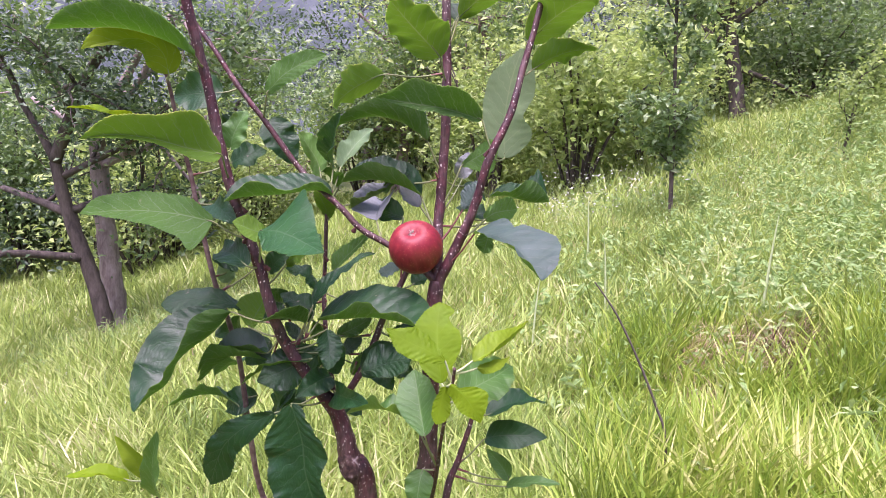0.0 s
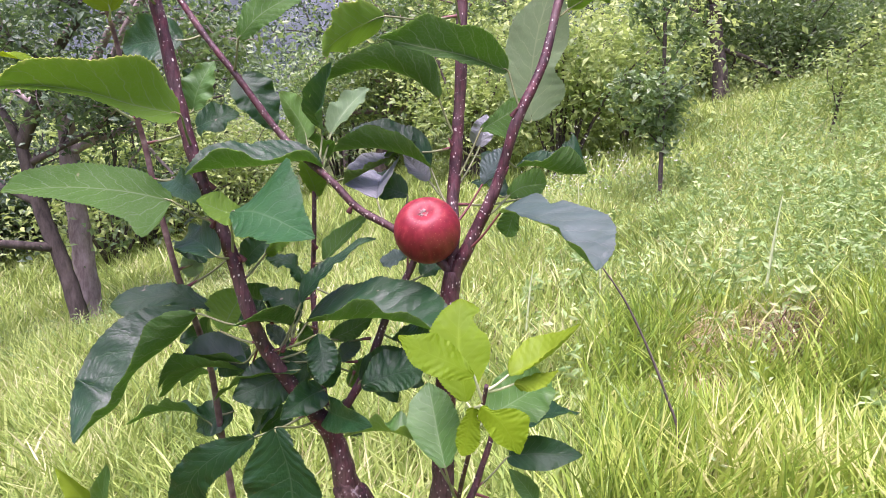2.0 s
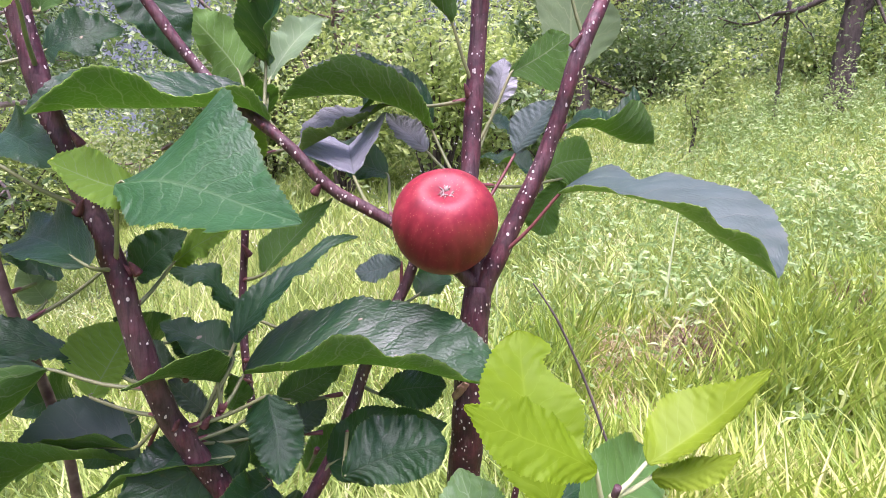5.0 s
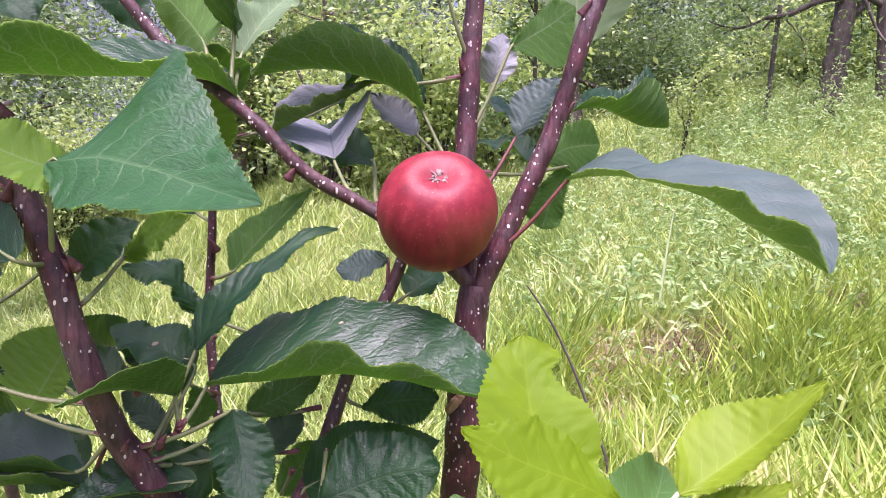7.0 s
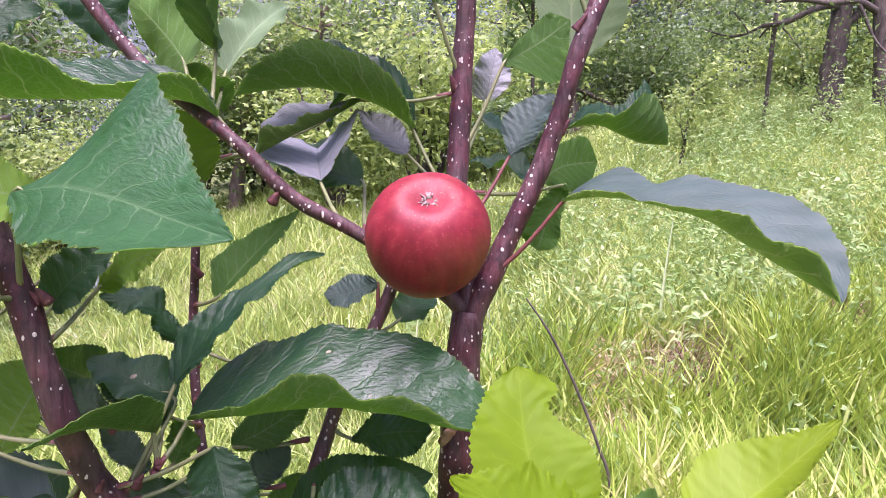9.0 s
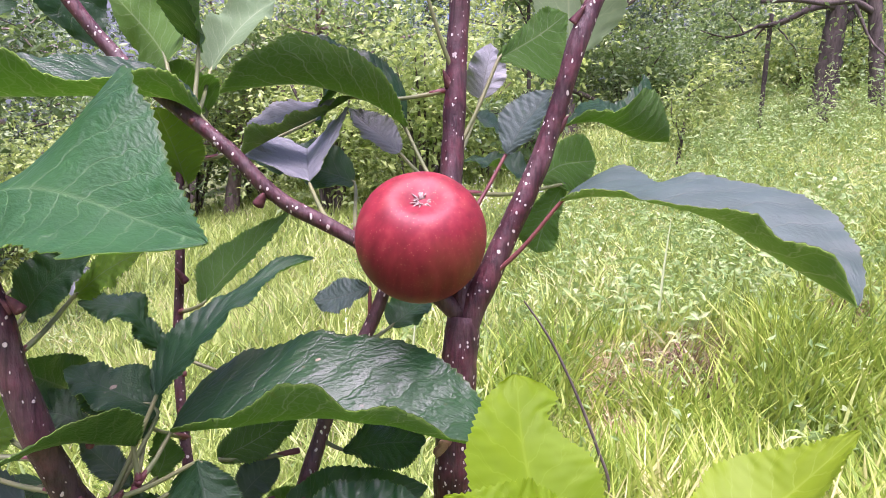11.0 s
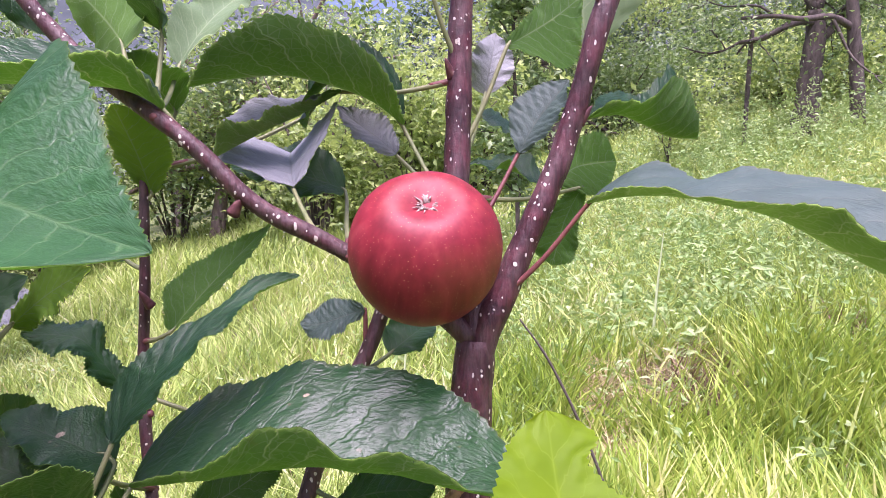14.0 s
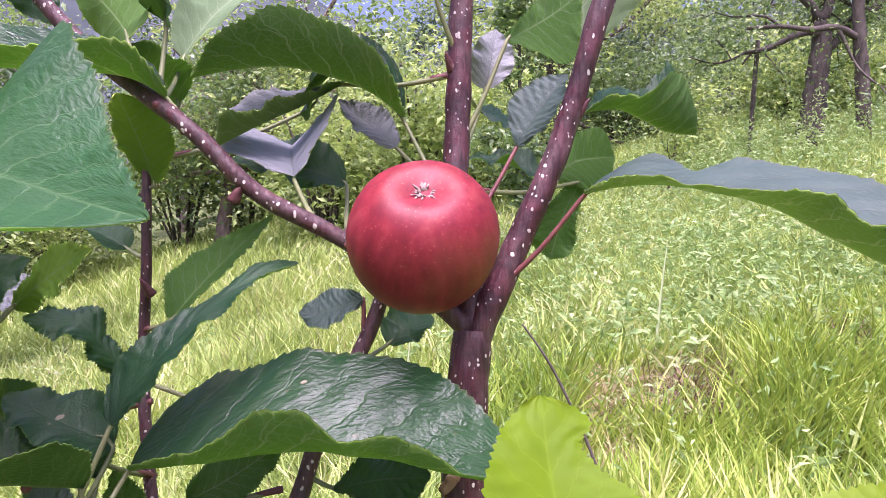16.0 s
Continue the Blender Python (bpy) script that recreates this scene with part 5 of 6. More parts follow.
shaped_leaf(apple_tree, (-0.061, 0.956, 0.954), [(-0.062, 0.957, 0.977), (-0.074, 0.962, 0.972), (-0.085, 0.966, 0.968), (-0.094, 0.970, 0.968)],
            ((2.7, 19), (4.5, 37), (6.8, 45), (9.1, 48), (10.7, 51), (10.6, 50), (8.8, 45), (6.1, 39), (2.2, 37)),
            ((4.6, -4), (6.7, -25), (9.3, -36), (11.1, -40), (11.7, -41), (11.3, -39), (10.3, -35), (8.4, -30), (4.4, -30)), "grey")
leaf(apple_tree, (-0.066, 0.955, 0.944), (-0.046, 0.973, 0.949), (-0.018, 0.994, 0.962), 0.0273, 40, 0.1, 20, "old")
leaf(apple_tree, (-0.011, 0.965, 1.049), (0.019, 1.020, 1.097), (0.027, 1.026, 1.135), 0.0289, 25, 0.1, 25, "silver")
shaped_leaf(apple_tree, (-0.011, 0.967, 1.056), [(0.017, 0.975, 1.117), (0.032, 0.980, 1.126), (0.049, 0.985, 1.137), (0.067, 0.990, 1.151)],
            ((3.7, 25), (5.1, 13), (6.8, 5), (8.4, 1), (9.8, -3), (10.8, -4), (11.4, -5), (11, -6), (5.9, -7)),
            ((4, 12), (12, 13), (19, 9), (26, 4), (27.9, 2), (23.4, 2), (17.3, 3), (11.1, 3), (4, 3)), "green", up=-1)
shaped_leaf(apple_tree, (-0.011, 0.949, 1.011), [(0.021, 0.960, 1.059), (0.031, 0.962, 1.076), (0.049, 0.962, 1.099)],
            ((4.8, -1), (8.7, -20), (12.9, -27), (15.9, -30), (16.1, -29), (15, -29), (13.1, -32), (10.5, -36), (5.1, -39)),
            ((3, 8), (6.1, 49), (11, 62), (13.3, 66), (14.2, 69), (13.8, 71), (11.9, 73), (7.8, 74), (2.9, 74)), "grey")
leaf(apple_tree, (0.031, 0.931, 1.053), (0.053, 1.005, 1.042), (0.011, 1.026, 1.055), 0.036, 45, 0.1, 20, "old")
shaped_leaf(apple_tree, (-0.081, 0.953, 0.912), [(-0.179, 0.962, 0.940), (-0.188, 0.962, 0.954), (-0.199, 0.962, 0.966), (-0.224, 0.965, 0.968)],
            ((3.9, 27), (7.4, 44), (9.7, 53), (10.7, 61), (11, 58), (10.7, 50), (9.8, 41), (6.8, 39), (2.5, 39)),
            ((5, 2), (5.3, -25), (7.4, -49), (9.7, -60), (12.1, -53), (11.1, -52), (9.7, -47), (6.9, -43), (2.5, -41)), "old", wave=1)
shaped_leaf(apple_tree, (-0.176, 1.002, 0.954), [(-0.161, 0.990, 0.961), (-0.148, 1.000, 0.977), (-0.131, 1.015, 0.995), (-0.110, 1.030, 1.016)],
            ((7.7, 4), (15.9, -8), (17.3, -14), (15.9, -18), (13.9, -20), (11.5, -22), (8.3, -23), (5.1, -24), (1.8, -23)),
            ((3.3, 69), (9.1, 68), (12.1, 67), (12.7, 67), (12.8, 67), (12.1, 67), (10.6, 66), (7.5, 66), (2.7, 65)), "green", up=-1)
shaped_leaf(apple_tree, (-0.231, 0.889, 0.957), [(-0.212, 0.920, 0.981), (-0.195, 0.910, 0.995), (-0.172, 0.885, 1.009)],
            ((3.5, -33), (5.2, -27), (8, -26), (10.1, -26), (10.5, -31), (9.5, -35), (7.3, -36), (4.6, -37), (1.7, -37)),
            ((5.4, -13), (6.2, 13), (7.8, 28), (8.7, 32), (8.8, 33), (8.2, 33), (6.9, 33), (5.2, 35), (3.3, 37)), "glow", up=-1)
leaf(apple_tree, (-0.176, 1.005, 0.993), (-0.187, 1.015, 0.997), (-0.214, 1.026, 1.010), 0.0236, 40, 0.1, 20, "old")
shaped_leaf(apple_tree, (-0.176, 1.009, 1.030), [(-0.172, 1.010, 1.034), (-0.177, 1.000, 1.055), (-0.184, 0.980, 1.079)],
            ((5.4, -17), (8, -23), (10.3, -27), (12.2, -32), (12.6, -35), (11.9, -35), (10.7, -35), (8.8, -35), (4, -35)),
            ((6.1, -3), (10.4, 12), (14.5, 18), (18, 21), (19.6, 22), (19.7, 22), (18.6, 20), (15.6, 18), (10.1, 15)), "glow", up=-1)
shaped_leaf(apple_tree, (-0.181, 0.903, 0.889), [(-0.169, 0.925, 0.906), (-0.138, 0.915, 0.912), (-0.099, 0.905, 0.918), (-0.064, 0.893, 0.919), (-0.034, 0.873, 0.917), (-0.010, 0.853, 0.921)],
            ((29.5, -48), (45.2, -47), (50, -49), (55.7, -47), (53.9, -46), (49.4, -42), (43.2, -34), (34.3, -38), (18, -46)),
            ((9.9, 117), (18.2, 117), (28.2, 123), (35.4, 129), (34.8, 133), (26.6, 115), (22.1, 126), (16, 130), (5.3, 112)), "old")
shaped_leaf(apple_tree, (-0.201, 0.903, 0.869), [(-0.174, 0.915, 0.930), (-0.166, 0.918, 0.945), (-0.152, 0.922, 0.961), (-0.139, 0.928, 0.975), (-0.121, 0.932, 0.989), (-0.095, 0.937, 0.998)],
            ((8, -30), (14.2, -41), (15, -45), (14.3, -55), (11.9, -66), (11, -77), (10.5, -76), (10.4, -55), (4.9, -45)),
            ((4.5, 47), (10.2, 55), (11.2, 72), (13.1, 73), (12.9, 84), (11.6, 60), (10, 64), (6.7, 78), (2.5, 80)), "old")
shaped_leaf(apple_tree, (-0.181, 0.903, 0.891), [(-0.183, 0.905, 0.907), (-0.193, 0.890, 0.915), (-0.205, 0.880, 0.921), (-0.216, 0.870, 0.922), (-0.229, 0.858, 0.920)],
            ((2.4, -163), (26.1, -66), (25.9, -68), (24.9, -70), (21.5, -68), (17.9, -71), (13.7, -74), (8.2, -77), (3.1, -78)),
            ((8.7, 12), (16.1, 22), (25, 31), (29.1, 35), (28.5, 43), (26.2, 52), (20.8, 60), (13.3, 67), (4.6, 69)), "old", wave=0.3)
leaf(apple_tree, (-0.201, 0.903, 0.869), (-0.176, 0.928, 0.916), (-0.225, 0.940, 0.936), 0.032, 40, 0.1, 15, "old")
shaped_leaf(apple_tree, (-0.217, 0.895, 0.907), [(-0.260, 0.935, 0.911), (-0.288, 0.930, 0.923), (-0.317, 0.925, 0.931), (-0.346, 0.920, 0.929), (-0.378, 0.910, 0.923)],
            ((3.6, 22), (6.6, 48), (9.7, 55), (11.8, 56), (13.5, 56), (16.1, 52), (19.8, 43), (19, 37), (12.4, 32)),
            ((3.9, -32), (8.3, -63), (14, -68), (18.7, -60), (21.1, -53), (20.8, -53), (20, -52), (18.7, -54), (11.3, -55)), "old", wave=1)
shaped_leaf(apple_tree, (-0.217, 0.895, 0.907), [(-0.279, 0.895, 0.921), (-0.301, 0.885, 0.894), (-0.335, 0.865, 0.867), (-0.344, 0.845, 0.841), (-0.360, 0.825, 0.828), (-0.369, 0.805, 0.816)],
            ((28.7, 132), (40.8, 131), (39.2, 131), (37.6, 111), (38.7, 90), (37.8, 81), (33.6, 99), (25.4, 98), (11.5, 91)),
            ((29.4, -20), (49.4, -22), (55.5, -25), (58.5, -26), (57.1, -21), (54.5, -9), (56.1, -26), (44.8, -42), (16.2, -43)), "old")
shaped_leaf(apple_tree, (-0.214, 0.898, 0.895), [(-0.238, 0.932, 0.842), (-0.268, 0.926, 0.851), (-0.298, 0.918, 0.851), (-0.318, 0.910, 0.846), (-0.328, 0.902, 0.833)],
            ((3.2, 154), (10.2, 129), (18.1, 125), (23.7, 125), (26.8, 127), (29.9, 132), (31.6, 137), (18.8, 122), (5.9, 110)),
            ((14.1, -21), (29, -26), (38.1, -27), (37.9, -24), (33.4, -19), (22.3, -14), (10.4, -22), (5.3, -58), (3.6, -62)), "grey")
leaf(apple_tree, (-0.213, 0.899, 0.891), (-0.238, 0.918, 0.859), (-0.348, 0.952, 0.802), 0.045, 115, 0.12, 30, "old")
leaf(apple_tree, (-0.191, 0.907, 0.850), (-0.173, 0.900, 0.859), (-0.282, 0.942, 0.803), 0.03, 65, 0.1, 25, "old")
shaped_leaf(apple_tree, (-0.201, 0.903, 0.869), [(-0.163, 0.922, 0.861), (-0.193, 0.914, 0.848), (-0.216, 0.908, 0.837), (-0.247, 0.900, 0.825)],
            ((11.8, -1), (18.5, 11), (22.4, 11), (24.8, 10), (26.1, 9), (26.5, 10), (23.4, 13), (16.6, 19), (6.7, 24)),
            ((13.6, -27), (22.1, -30), (26.5, -25), (28.8, -21), (29.2, -17), (28.1, -15), (25, -12), (17.6, -10), (6.4, -9)), "old", wave=0.9)
leaf(apple_tree, (-0.201, 0.903, 0.869), (-0.155, 0.910, 0.885), (-0.141, 0.912, 0.835), 0.0379, 25, 0.1, 20, "old")
leaf(apple_tree, (-0.124, 0.931, 0.812), (-0.112, 0.931, 0.835), (-0.031, 0.919, 0.869), 0.048, 35, 0.1, 15, "old")
shaped_leaf(apple_tree, (-0.183, 0.903, 0.885), [(-0.178, 0.930, 0.878), (-0.174, 0.935, 0.889), (-0.179, 0.940, 0.900)],
            ((3.7, 18), (5.1, -15), (7.7, -31), (9.3, -34), (9.6, -29), (9.7, -27), (9.3, -29), (7.5, -32), (4.2, -37)),
            ((3.7, 10), (5.2, 22), (7.2, 27), (9.6, 28), (9.6, 25), (8.2, 20), (6.8, 18), (4.4, 17), (1.5, 16)), "green", up=-1)
leaf(apple_tree, (-0.290, 0.990, 0.729), (-0.304, 0.990, 0.752), (-0.425, 1.023, 0.732), 0.042, 115, 0.15, 25, "old")
shaped_leaf(apple_tree, (-0.162, 0.913, 0.807), [(-0.220, 0.885, 0.787), (-0.264, 0.890, 0.762), (-0.297, 0.900, 0.726), (-0.322, 0.920, 0.662)],
            ((8.2, 5), (14.5, 23), (19, 26), (19.6, 21), (20.7, 15), (23.2, 15), (24.7, 15), (22.7, 15), (9.9, 16)),
            ((8.4, 7), (11.2, -12), (15.8, -21), (20.1, -23), (23.3, -22), (24.6, -21), (22.9, -20), (20, -18), (13, -15)), "old", wave=1.1)
shaped_leaf(apple_tree, (-0.154, 0.915, 0.796), [(-0.186, 0.840, 0.820), (-0.171, 0.835, 0.774), (-0.165, 0.830, 0.731), (-0.150, 0.826, 0.684)],
            ((10.2, 2), (14.8, 17), (20.4, 21), (29.7, 17), (30.4, 17), (24.7, 19), (18.7, 24), (19.8, 20), (16.1, 16)),
            ((22.2, -9), (39.3, -12), (48.7, -12), (51.8, -12), (52.3, -11), (51.4, -9), (51.2, -6), (43.5, -3), (17.5, -3)), "old", wave=1.1)
leaf(apple_tree, (-0.154, 0.942, 0.820), (-0.151, 0.921, 0.828), (-0.187, 0.866, 0.818), 0.036, 40, 0.1, 20, "old")
leaf(apple_tree, (-0.150, 0.931, 0.805), (-0.146, 0.923, 0.803), (-0.087, 0.822, 0.832), 0.036, 45, 0.1, 20, "old")
leaf(apple_tree, (0.000, 0.842, 0.749), (-0.026, 0.835, 0.795), (-0.122, 0.879, 0.793), 0.045, 110, 0.15, 40, "mid")
shaped_leaf(apple_tree, (-0.001, 0.847, 0.741), [(-0.015, 0.795, 0.805), (-0.022, 0.820, 0.824), (-0.028, 0.840, 0.845), (-0.034, 0.860, 0.864)],
            ((8.2, 32), (14.7, 25), (20.9, 22), (25.2, 19), (27.6, 15), (26.7, 12), (23.8, 11), (18.9, 11), (7.6, 11)),
            ((12.8, 27), (23.5, 32), (26.6, 32), (26.9, 30), (25.7, 27), (23.2, 23), (19.7, 19), (14.9, 16), (6, 15)), "mid", wave=0.25)
shaped_leaf(apple_tree, (0.016, 0.758, 0.889), [(0.007, 0.752, 0.914), (-0.013, 0.752, 0.925), (-0.035, 0.753, 0.934), (-0.058, 0.755, 0.947)],
            ((6.5, 22), (10.6, 36), (14.1, 40), (15.8, 40), (15.9, 38), (15.5, 36), (14, 33), (8.6, 33), (3, 34)),
            ((3.3, -15), (9.1, -39), (13.6, -42), (16.2, -39), (17.7, -33), (17.8, -31), (14.8, -32), (9, -37), (3.3, -39)), "young", wave=0.25)
shaped_leaf(apple_tree, (0.014, 0.767, 0.870), [(0.003, 0.795, 0.872), (-0.002, 0.810, 0.900), (-0.005, 0.830, 0.926), (-0.003, 0.852, 0.955)],
            ((9.9, 9), (19.8, 6), (22.8, 4), (24.6, 5), (26.8, 9), (28.2, 11), (24.7, 8), (18, 2), (9.8, -11)),
            ((7.4, 15), (15.9, 14), (22.8, 13), (28.2, 14), (29.6, 16), (26.4, 17), (17, 11), (13.1, 11), (15.8, 5)), "young", wave=0.25)
shaped_leaf(apple_tree, (0.017, 0.754, 0.899), [(0.038, 0.761, 0.912), (0.053, 0.762, 0.920), (0.071, 0.762, 0.932), (0.085, 0.758, 0.948), (0.096, 0.755, 0.961)],
            ((9.9, -25), (17.9, -46), (21.4, -48), (22.6, -49), (21.9, -56), (17.3, -63), (11.6, -68), (7.1, -67), (2.7, -58)),
            ((2.1, 38), (9.9, 94), (14.5, 101), (17.5, 107), (18.6, 110), (17.5, 112), (14.1, 110), (9, 108), (3.4, 108)), "young2", wave=0.2)
shaped_leaf(apple_tree, (0.017, 0.754, 0.899), [(0.043, 0.765, 0.902), (0.057, 0.757, 0.907), (0.077, 0.745, 0.923)],
            ((3.6, -28), (4.9, -39), (6.3, -48), (7.2, -58), (7, -65), (5.9, -71), (4.4, -75), (2.8, -78), (1, -78)),
            ((5.9, -25), (5, 8), (6.4, 46), (7.8, 60), (8.4, 61), (8.4, 58), (7.2, 57), (4.7, 57), (1.6, 56)), "young2", wave=0.2)
leaf(apple_tree, (0.011, 0.778, 0.852), (0.024, 0.795, 0.858), (0.089, 0.858, 0.875), 0.055, 30, 0.1, 15, "mid")
shaped_leaf(apple_tree, (0.015, 0.760, 0.884), [(0.014, 0.748, 0.888), (0.032, 0.745, 0.874), (0.048, 0.742, 0.848)],
            ((2.5, -28), (2.5, -28), (8.4, -25), (15.5, -22), (20.3, -17), (21.2, -12), (17.4, -10), (11.3, -9), (4.6, -8)),
            ((9.8, -9), (10.7, -5), (12.3, 1), (13.3, 5), (13.5, 9), (12.6, 13), (9.6, 15), (5.9, 15), (2.1, 16)), "young", wave=0.2)
shaped_leaf(apple_tree, (0.015, 0.760, 0.884), [(0.009, 0.768, 0.878), (0.004, 0.764, 0.859), (-0.001, 0.758, 0.837)],
            ((6.8, -15), (6.8, -15), (8.1, -6), (9.6, 0), (10.9, 4), (11.6, 6), (11.2, 7), (9.6, 8), (5.7, 8)),
            ((4.6, -11), (5.2, -16), (6.5, -23), (7.9, -28), (9, -30), (9.2, -31), (8.7, -29), (7.3, -27), (3.4, -27)), "young", wave=0.2)
leaf(apple_tree, (0.047, 0.994, 0.758), (0.066, 0.973, 0.759), (0.158, 1.026, 0.762), 0.042, 60, 0.12, 25, "old")
leaf(apple_tree, (0.025, 0.986, 0.674), (0.066, 1.000, 0.711), (0.156, 0.983, 0.724), 0.044, 50, 0.15, 20, "old")
leaf(apple_tree, (-0.001, 0.853, 0.734), (-0.019, 0.858, 0.730), (-0.024, 0.837, 0.684), 0.0375, 20, 0.1, 15, "mid")
leaf(apple_tree, (-0.387, 0.905, 0.639), (-0.384, 0.900, 0.647), (-0.359, 0.843, 0.774), 0.036, 20, 0.1, 20, "mid")
leaf(apple_tree, (-0.393, 0.903, 0.655), (-0.401, 0.900, 0.680), (-0.434, 0.879, 0.748), 0.025, 40, 0.1, 30, "young2")
leaf(apple_tree, (-0.402, 0.901, 0.674), (-0.423, 0.889, 0.680), (-0.497, 0.868, 0.694), 0.03, 70, 0.12, 30, "young")
leaf(apple_tree, (-0.238, 0.890, 0.983), (-0.246, 0.865, 0.989), (-0.322, 0.970, 0.984), 0.042, 55, 0.1, 20, "old")
leaf(apple_tree, (-0.315, 0.952, 0.932), (-0.305, 0.973, 0.944), (-0.319, 0.973, 0.971), 0.0231, 10, 0.1, 15, "pale")
leaf(apple_tree, (-0.234, 0.889, 0.968), (-0.232, 0.910, 0.973), (-0.202, 0.910, 1.003), 0.03, 30, 0.1, 25, "old")
leaf(apple_tree, (-0.288, 0.978, 1.214), (-0.310, 0.973, 1.206), (-0.386, 0.994, 1.199), 0.055, 25, 0.1, 15, "old")
leaf(apple_tree, (-0.339, 0.945, 1.057), (-0.319, 0.949, 1.056), (-0.259, 0.865, 1.043), 0.035, 40, 0.1, 20, "old")
leaf(apple_tree, (-0.345, 0.942, 1.095), (-0.300, 0.973, 1.112), (-0.251, 0.973, 1.129), 0.0383, 25, 0.1, 15, "old")
leaf(apple_tree, (-0.289, 0.905, 1.128), (-0.287, 0.931, 1.131), (-0.267, 0.942, 1.183), 0.038, 30, 0.1, 20, "mid")
leaf(apple_tree, (0.020, 0.982, 0.659), (0.100, 0.994, 0.638), (0.178, 0.973, 0.656), 0.025, 70, 0.1, 20, "mid")
leaf(apple_tree, (0.023, 0.985, 0.669), (0.104, 0.994, 0.649), (0.070, 1.015, 0.687), 0.025, 40, 0.1, 20, "mid")
shaped_leaf(apple_tree, (-0.207, 0.902, 0.878), [(-0.152, 0.895, 0.902), (-0.145, 0.880, 0.881), (-0.143, 0.860, 0.859)],
            ((6.2, -14), (10.5, -23), (14, -24), (15.4, -20), (15.3, -12), (14.7, -5), (12.7, 1), (9.9, 9), (5.7, 20)),
            ((19.2, -25), (19.3, -22), (18.3, -19), (17, -16), (15.5, -15), (13.3, -11), (10.7, -4), (7.8, 6), (3.6, 16)), "old", wave=1.1)
shaped_leaf(apple_tree, (-0.090, 0.949, 0.888), [(-0.077, 0.940, 0.883), (-0.055, 0.930, 0.891), (-0.034, 0.910, 0.899)],
            ((2.9, -26), (7.8, -46), (13.5, -51), (18.2, -51), (18.3, -48), (16.5, -44), (14.4, -41), (11.3, -39), (4.7, -39)),
            ((4.6, -18), (7.2, 23), (10.4, 36), (12.7, 39), (13.7, 36), (13.9, 31), (13, 26), (9.7, 23), (3.6, 22)), "old", wave=1.1)
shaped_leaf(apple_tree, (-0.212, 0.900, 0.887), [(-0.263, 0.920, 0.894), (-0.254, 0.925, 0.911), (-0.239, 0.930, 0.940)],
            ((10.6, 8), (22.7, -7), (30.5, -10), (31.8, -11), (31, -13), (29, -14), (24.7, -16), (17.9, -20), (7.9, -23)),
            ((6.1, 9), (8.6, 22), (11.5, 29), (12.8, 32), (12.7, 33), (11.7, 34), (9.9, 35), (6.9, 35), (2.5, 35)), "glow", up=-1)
shaped_leaf(apple_tree, (-0.104, 0.953, 0.879), [(-0.148, 0.950, 0.878), (-0.128, 0.955, 0.886), (-0.101, 0.960, 0.902)],
            ((6.9, 1), (9.7, -20), (12.3, -30), (13.4, -33), (13.2, -36), (12.1, -38), (10.4, -41), (7.2, -42), (2.6, -43)),
            ((4, 9), (7.4, 36), (11.1, 44), (12.9, 46), (12.7, 46), (11.3, 44), (9.4, 41), (6.7, 39), (2.6, 39)), "old", up=-1)
shaped_leaf(apple_tree, (-0.117, 0.944, 0.854), [(-0.137, 0.940, 0.856), (-0.128, 0.945, 0.865), (-0.114, 0.950, 0.876)],
            ((7.4, 15), (7.8, 7), (9.1, -6), (10.5, -15), (11.4, -21), (11.2, -24), (10.3, -26), (8.9, -27), (5, -29)),
            ((5, 7), (6.7, 26), (8.5, 36), (10.1, 42), (10.6, 45), (10.1, 45), (8.7, 43), (6.7, 40), (3.6, 37)), "grey")
shaped_leaf(apple_tree, (-0.098, 0.943, 0.865), [(-0.104, 0.890, 0.847), (-0.081, 0.890, 0.857), (-0.063, 0.885, 0.865), (-0.039, 0.875, 0.873)],
            ((8.3, 0), (17.4, -24), (25.6, -30), (27.6, -33), (26.1, -38), (24.3, -45), (22, -52), (17.9, -61), (10.2, -72)),
            ((6.2, -3), (9.7, 19), (13.8, 28), (16.6, 31), (18.1, 29), (18.4, 25), (17.5, 22), (14.9, 20), (9.6, 19)), "old", wave=1.1)
shaped_leaf(apple_tree, (-0.183, 0.903, 0.885), [(-0.193, 0.940, 0.870), (-0.209, 0.950, 0.880), (-0.223, 0.955, 0.892)],
            ((4.3, 23), (5.2, 38), (6.7, 49), (7.9, 55), (8, 54), (7.4, 48), (6.2, 37), (4.7, 27), (1.8, 23)),
            ((5, 15), (6, 1), (7.3, -9), (8.5, -15), (9.3, -19), (9.2, -22), (8.5, -27), (7.3, -32), (5.1, -40)), "grey")
shaped_leaf(apple_tree, (-0.170, 0.980, 0.880), [(-0.194, 0.930, 0.916), (-0.205, 0.935, 0.925), (-0.220, 0.942, 0.936)],
            ((4.6, 7), (7.9, 23), (10.7, 29), (11.4, 31), (10.7, 33), (9.3, 35), (7.7, 37), (5.6, 39), (2.1, 40)),
            ((4.5, 8), (5.6, -10), (6.7, -20), (7.4, -26), (8.2, -30), (8.8, -33), (9.2, -35), (8.6, -36), (4.3, -37)), "old")
shaped_leaf(apple_tree, (-0.183, 0.903, 0.885), [(-0.184, 0.930, 0.901), (-0.189, 0.940, 0.912), (-0.197, 0.945, 0.927)],
            ((3.4, 37), (4.2, 11), (6.1, -9), (7.8, -18), (9.8, -25), (11, -30), (10.6, -32), (8.9, -33), (4.2, -35)),
            ((7.4, 19), (12.9, 28), (14.4, 31), (14.3, 31), (13.5, 30), (12.2, 27), (10.1, 25), (6.4, 24), (2.2, 23)), "old")
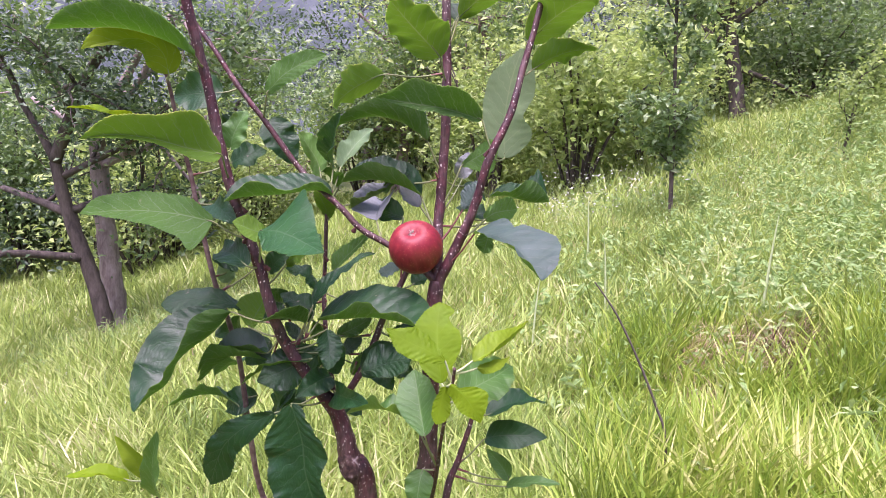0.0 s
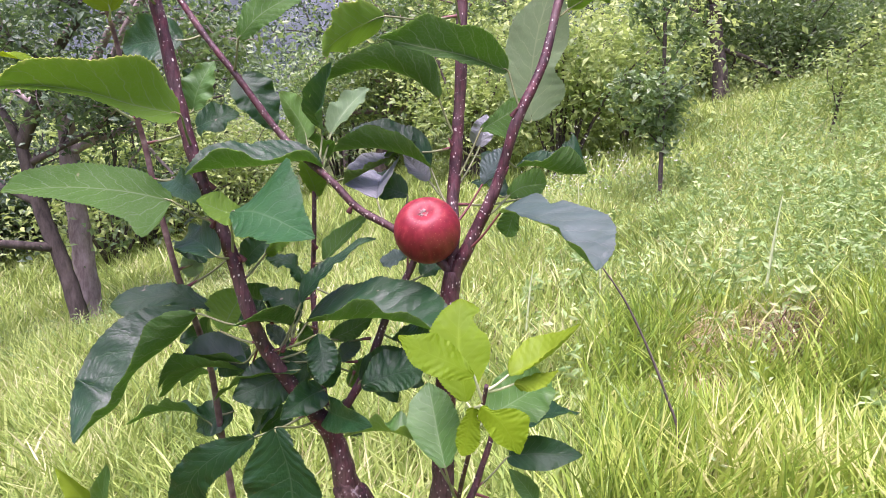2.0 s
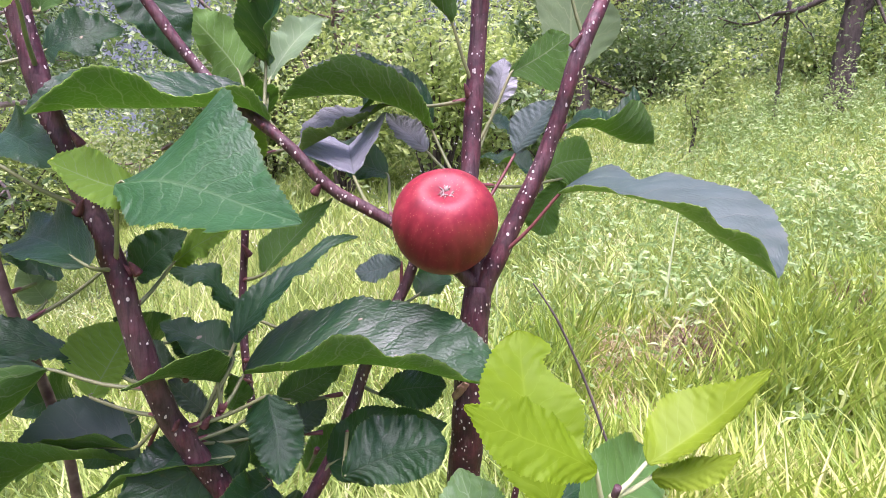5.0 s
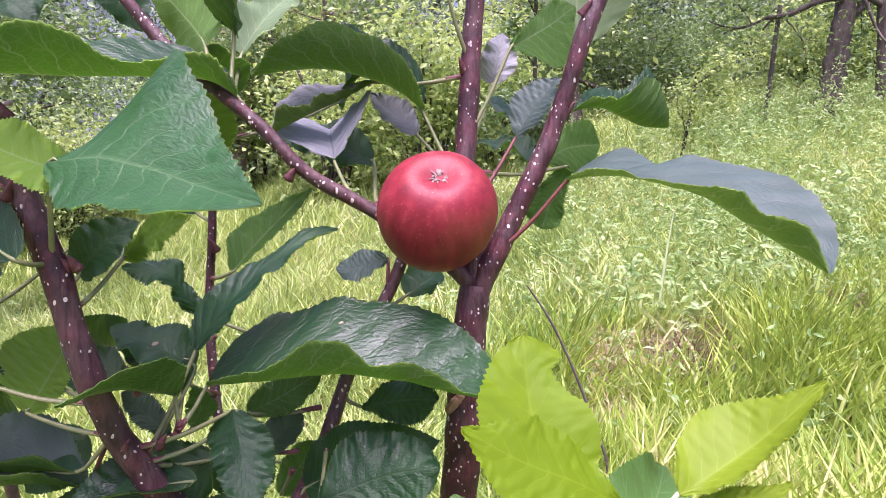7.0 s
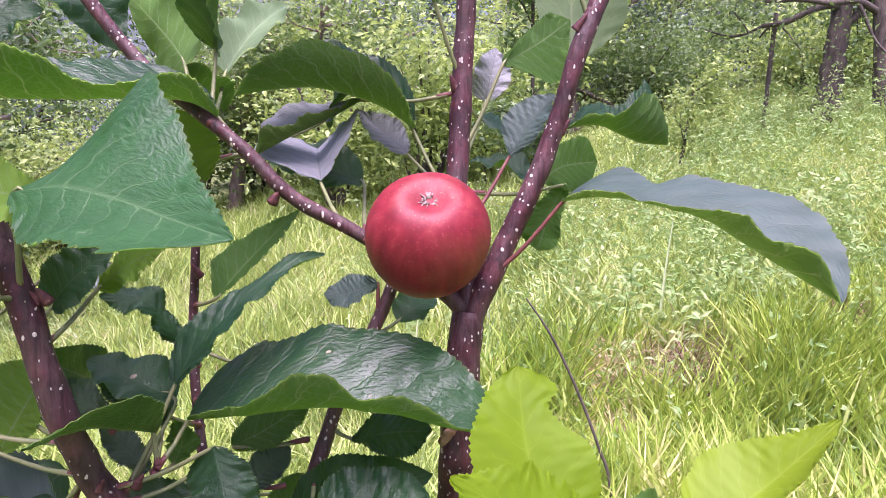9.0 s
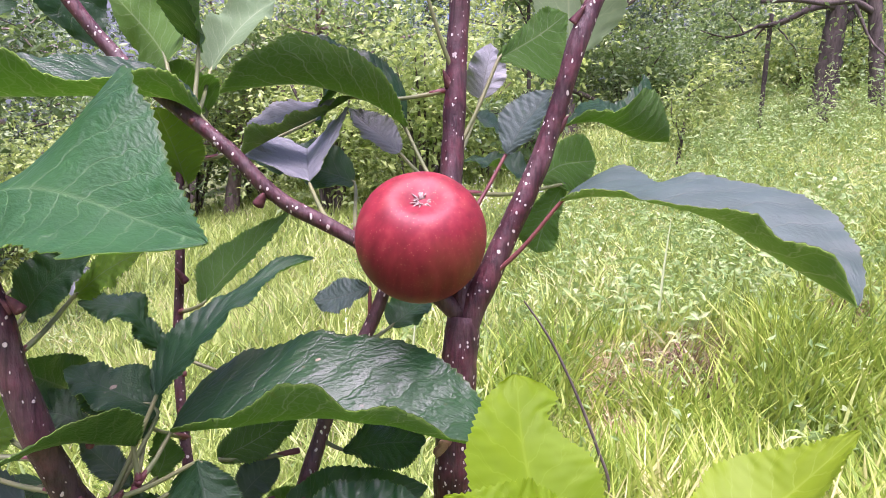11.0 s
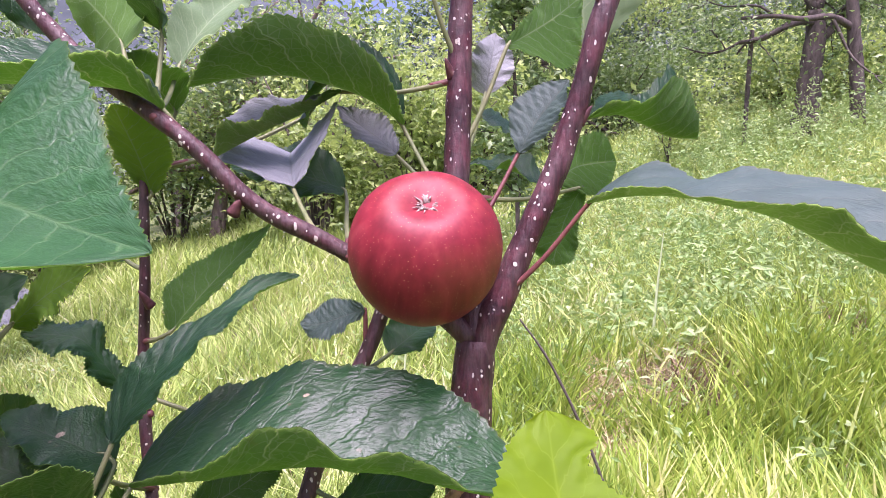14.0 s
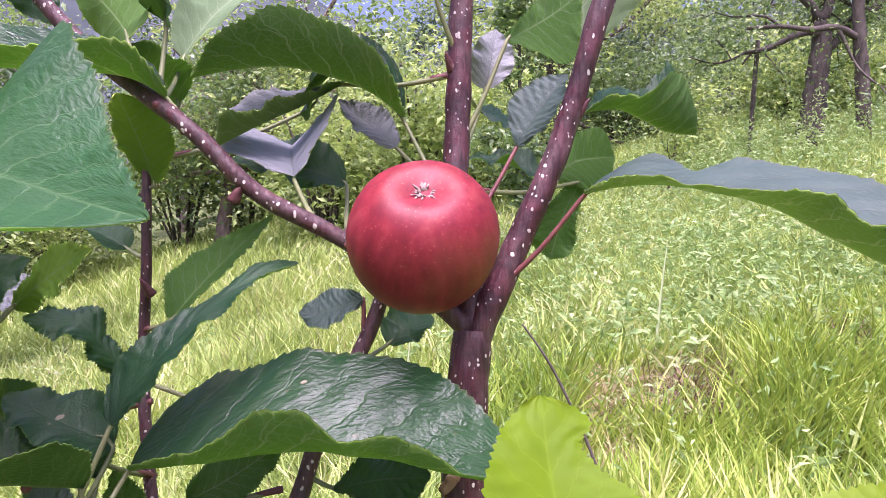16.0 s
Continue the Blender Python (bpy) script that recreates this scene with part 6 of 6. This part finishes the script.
shaped_leaf(apple_tree, (-0.120, 0.942, 0.842), [(-0.127, 0.950, 0.822), (-0.115, 0.955, 0.838), (-0.099, 0.960, 0.853)],
            ((5.2, 6), (7.6, -20), (10.3, -32), (12.4, -38), (12.9, -41), (12.5, -41), (11, -42), (7.7, -42), (2.8, -41)),
            ((6, 6), (7.8, 22), (10.3, 34), (12.6, 40), (14.1, 45), (14.4, 48), (12.8, 49), (9.4, 49), (4.2, 49)), "green", up=-1)
leaf(apple_tree, (-0.108, 0.938, 0.843), (-0.081, 1.015, 0.812), (-0.041, 0.996, 0.807), 0.0327, 34.9315, 0.12, 23.594, "old")
leaf(apple_tree, (-0.156, 0.945, 0.825), (-0.204, 0.994, 0.770), (-0.240, 0.985, 0.745), 0.0329, 25.2623, 0.12, 15.4182, "old")
leaf(apple_tree, (-0.153, 0.938, 0.815), (-0.150, 0.973, 0.781), (-0.111, 0.937, 0.767), 0.04, 48.3269, 0.12, 29.1431, "old")
leaf(apple_tree, (-0.300, 0.974, 0.843), (-0.303, 1.015, 0.856), (-0.328, 0.967, 0.865), 0.0405, 50.9429, 0.12, 13.4692, "old")
leaf(apple_tree, (-0.301, 0.973, 0.849), (-0.248, 0.973, 0.858), (-0.284, 0.969, 0.824), 0.0367, 27.534, 0.12, 10.0444, "old")
leaf(apple_tree, (-0.292, 0.985, 0.766), (-0.276, 0.994, 0.767), (-0.330, 1.013, 0.739), 0.0474, 24.1891, 0.12, 15.387, "old")
leaf(apple_tree, (-0.160, 0.956, 0.840), (-0.221, 0.994, 0.787), (-0.260, 1.024, 0.724), 0.05, 32.4482, 0.12, 17.2326, "old")
leaf(apple_tree, (-0.295, 0.980, 0.810), (-0.308, 1.015, 0.811), (-0.358, 1.043, 0.777), 0.045, 120.784, 0.12, 26.9458, "old")
leaf(apple_tree, (-0.163, 0.963, 0.850), (-0.109, 1.036, 0.803), (-0.073, 0.992, 0.785), 0.0437, 43.8195, 0.12, 27.266, "old")
shaped_leaf(apple_tree, (-0.202, 0.900, 0.911), [(-0.216, 0.950, 0.901), (-0.236, 0.955, 0.908), (-0.257, 0.960, 0.897)],
            ((6.4, 39), (13.2, 57), (15.7, 52), (16.8, 47), (16.9, 50), (16.2, 54), (13.9, 57), (9.5, 59), (3.2, 60)),
            ((4.8, 16), (5.7, -13), (9.1, -38), (12.9, -48), (15, -50), (15, -44), (11.8, -42), (7.4, -42), (2.7, -41)), "old")
leaf(apple_tree, (-0.172, 0.986, 0.895), (-0.126, 1.026, 0.886), (-0.076, 0.997, 0.900), 0.0437, 123.319, 0.12, 13.6425, "old")
leaf(apple_tree, (-0.175, 0.995, 0.915), (-0.240, 1.005, 0.904), (-0.256, 0.948, 0.938), 0.04, 31.0272, 0.12, 25.0777, "old")
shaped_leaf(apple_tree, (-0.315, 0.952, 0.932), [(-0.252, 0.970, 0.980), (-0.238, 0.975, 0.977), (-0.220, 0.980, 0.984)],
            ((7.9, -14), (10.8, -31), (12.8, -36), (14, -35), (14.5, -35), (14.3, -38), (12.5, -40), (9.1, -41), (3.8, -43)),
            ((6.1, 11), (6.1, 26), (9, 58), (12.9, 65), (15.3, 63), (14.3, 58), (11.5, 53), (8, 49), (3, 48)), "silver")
leaf(apple_tree, (-0.320, 0.947, 0.955), (-0.302, 0.994, 0.964), (-0.326, 0.960, 0.977), 0.0323, 41.3704, 0.12, 22.0186, "old")
leaf(apple_tree, (-0.176, 1.010, 1.046), (-0.161, 1.026, 1.080), (-0.187, 0.992, 1.105), 0.0364, 139.624, 0.12, 27.6167, "old")
leaf(apple_tree, (-0.176, 1.010, 1.046), (-0.087, 1.036, 1.082), (-0.054, 0.979, 1.106), 0.045, 49.502, 0.12, 10.5716, "old")
leaf(apple_tree, (-0.009, 0.974, 1.098), (0.021, 1.036, 1.085), (0.055, 1.044, 1.065), 0.03, 56.8976, 0.12, 10.4517, "old")
leaf(apple_tree, (-0.349, 0.935, 1.123), (-0.314, 0.994, 1.149), (-0.289, 1.006, 1.181), 0.0313, 32.3237, 0.12, 24.463, "old")
buttress((-0.121, 0.914, 0.702), (-0.331, -0.095, 0.939), (0.0165, 0.0165, 0.027), GRAFT, "rough scarred graft union", "graft_union", 4)
buttress((-0.020, 0.919, 0.891), (0.1, -0.5, 0.9), (0.0065, 0.003, 0.010), CUT_WOOD, "pale torn stub of a cut branch", "cut_stub", 9)
bud((-0.123, 0.936, 1.030), (0.5, -0.45, 0.9), 0.0055)
bud((-0.149, 0.950, 1.062), (-0.5, -0.45, 0.9), 0.0065)
bud((-0.256, 0.888, 1.018), (0.5, -0.45, 0.9), 0.0075)
bud((-0.232, 0.888, 0.983), (-0.5, -0.45, 0.9), 0.0055)
bud((0.043, 0.928, 1.076), (0.5, -0.45, 0.9), 0.0065)
bud((-0.015, 0.972, 1.102), (-0.5, -0.45, 0.9), 0.0075)
bud((0.000, 0.924, 0.982), (0.5, -0.45, 0.9), 0.0055)
bud((-0.256, 0.888, 1.057), (-0.5, -0.45, 0.9), 0.0065)
bud((0.049, 0.928, 1.136), (0.5, -0.45, 0.9), 0.0075)
bud((-0.227, 0.886, 0.984), (-0.5, -0.45, 0.9), 0.0055)
bud((-0.190, 0.900, 0.883), (0.5, -0.45, 0.9), 0.0065)
bud((-0.174, 0.998, 0.977), (-0.5, -0.45, 0.9), 0.0075)
bud((-0.207, 0.895, 0.884), (0.5, -0.45, 0.9), 0.0055)
apple((-0.0388, 0.9154, 1.0118), 0.0345, (-0.120, -0.660, 0.740))
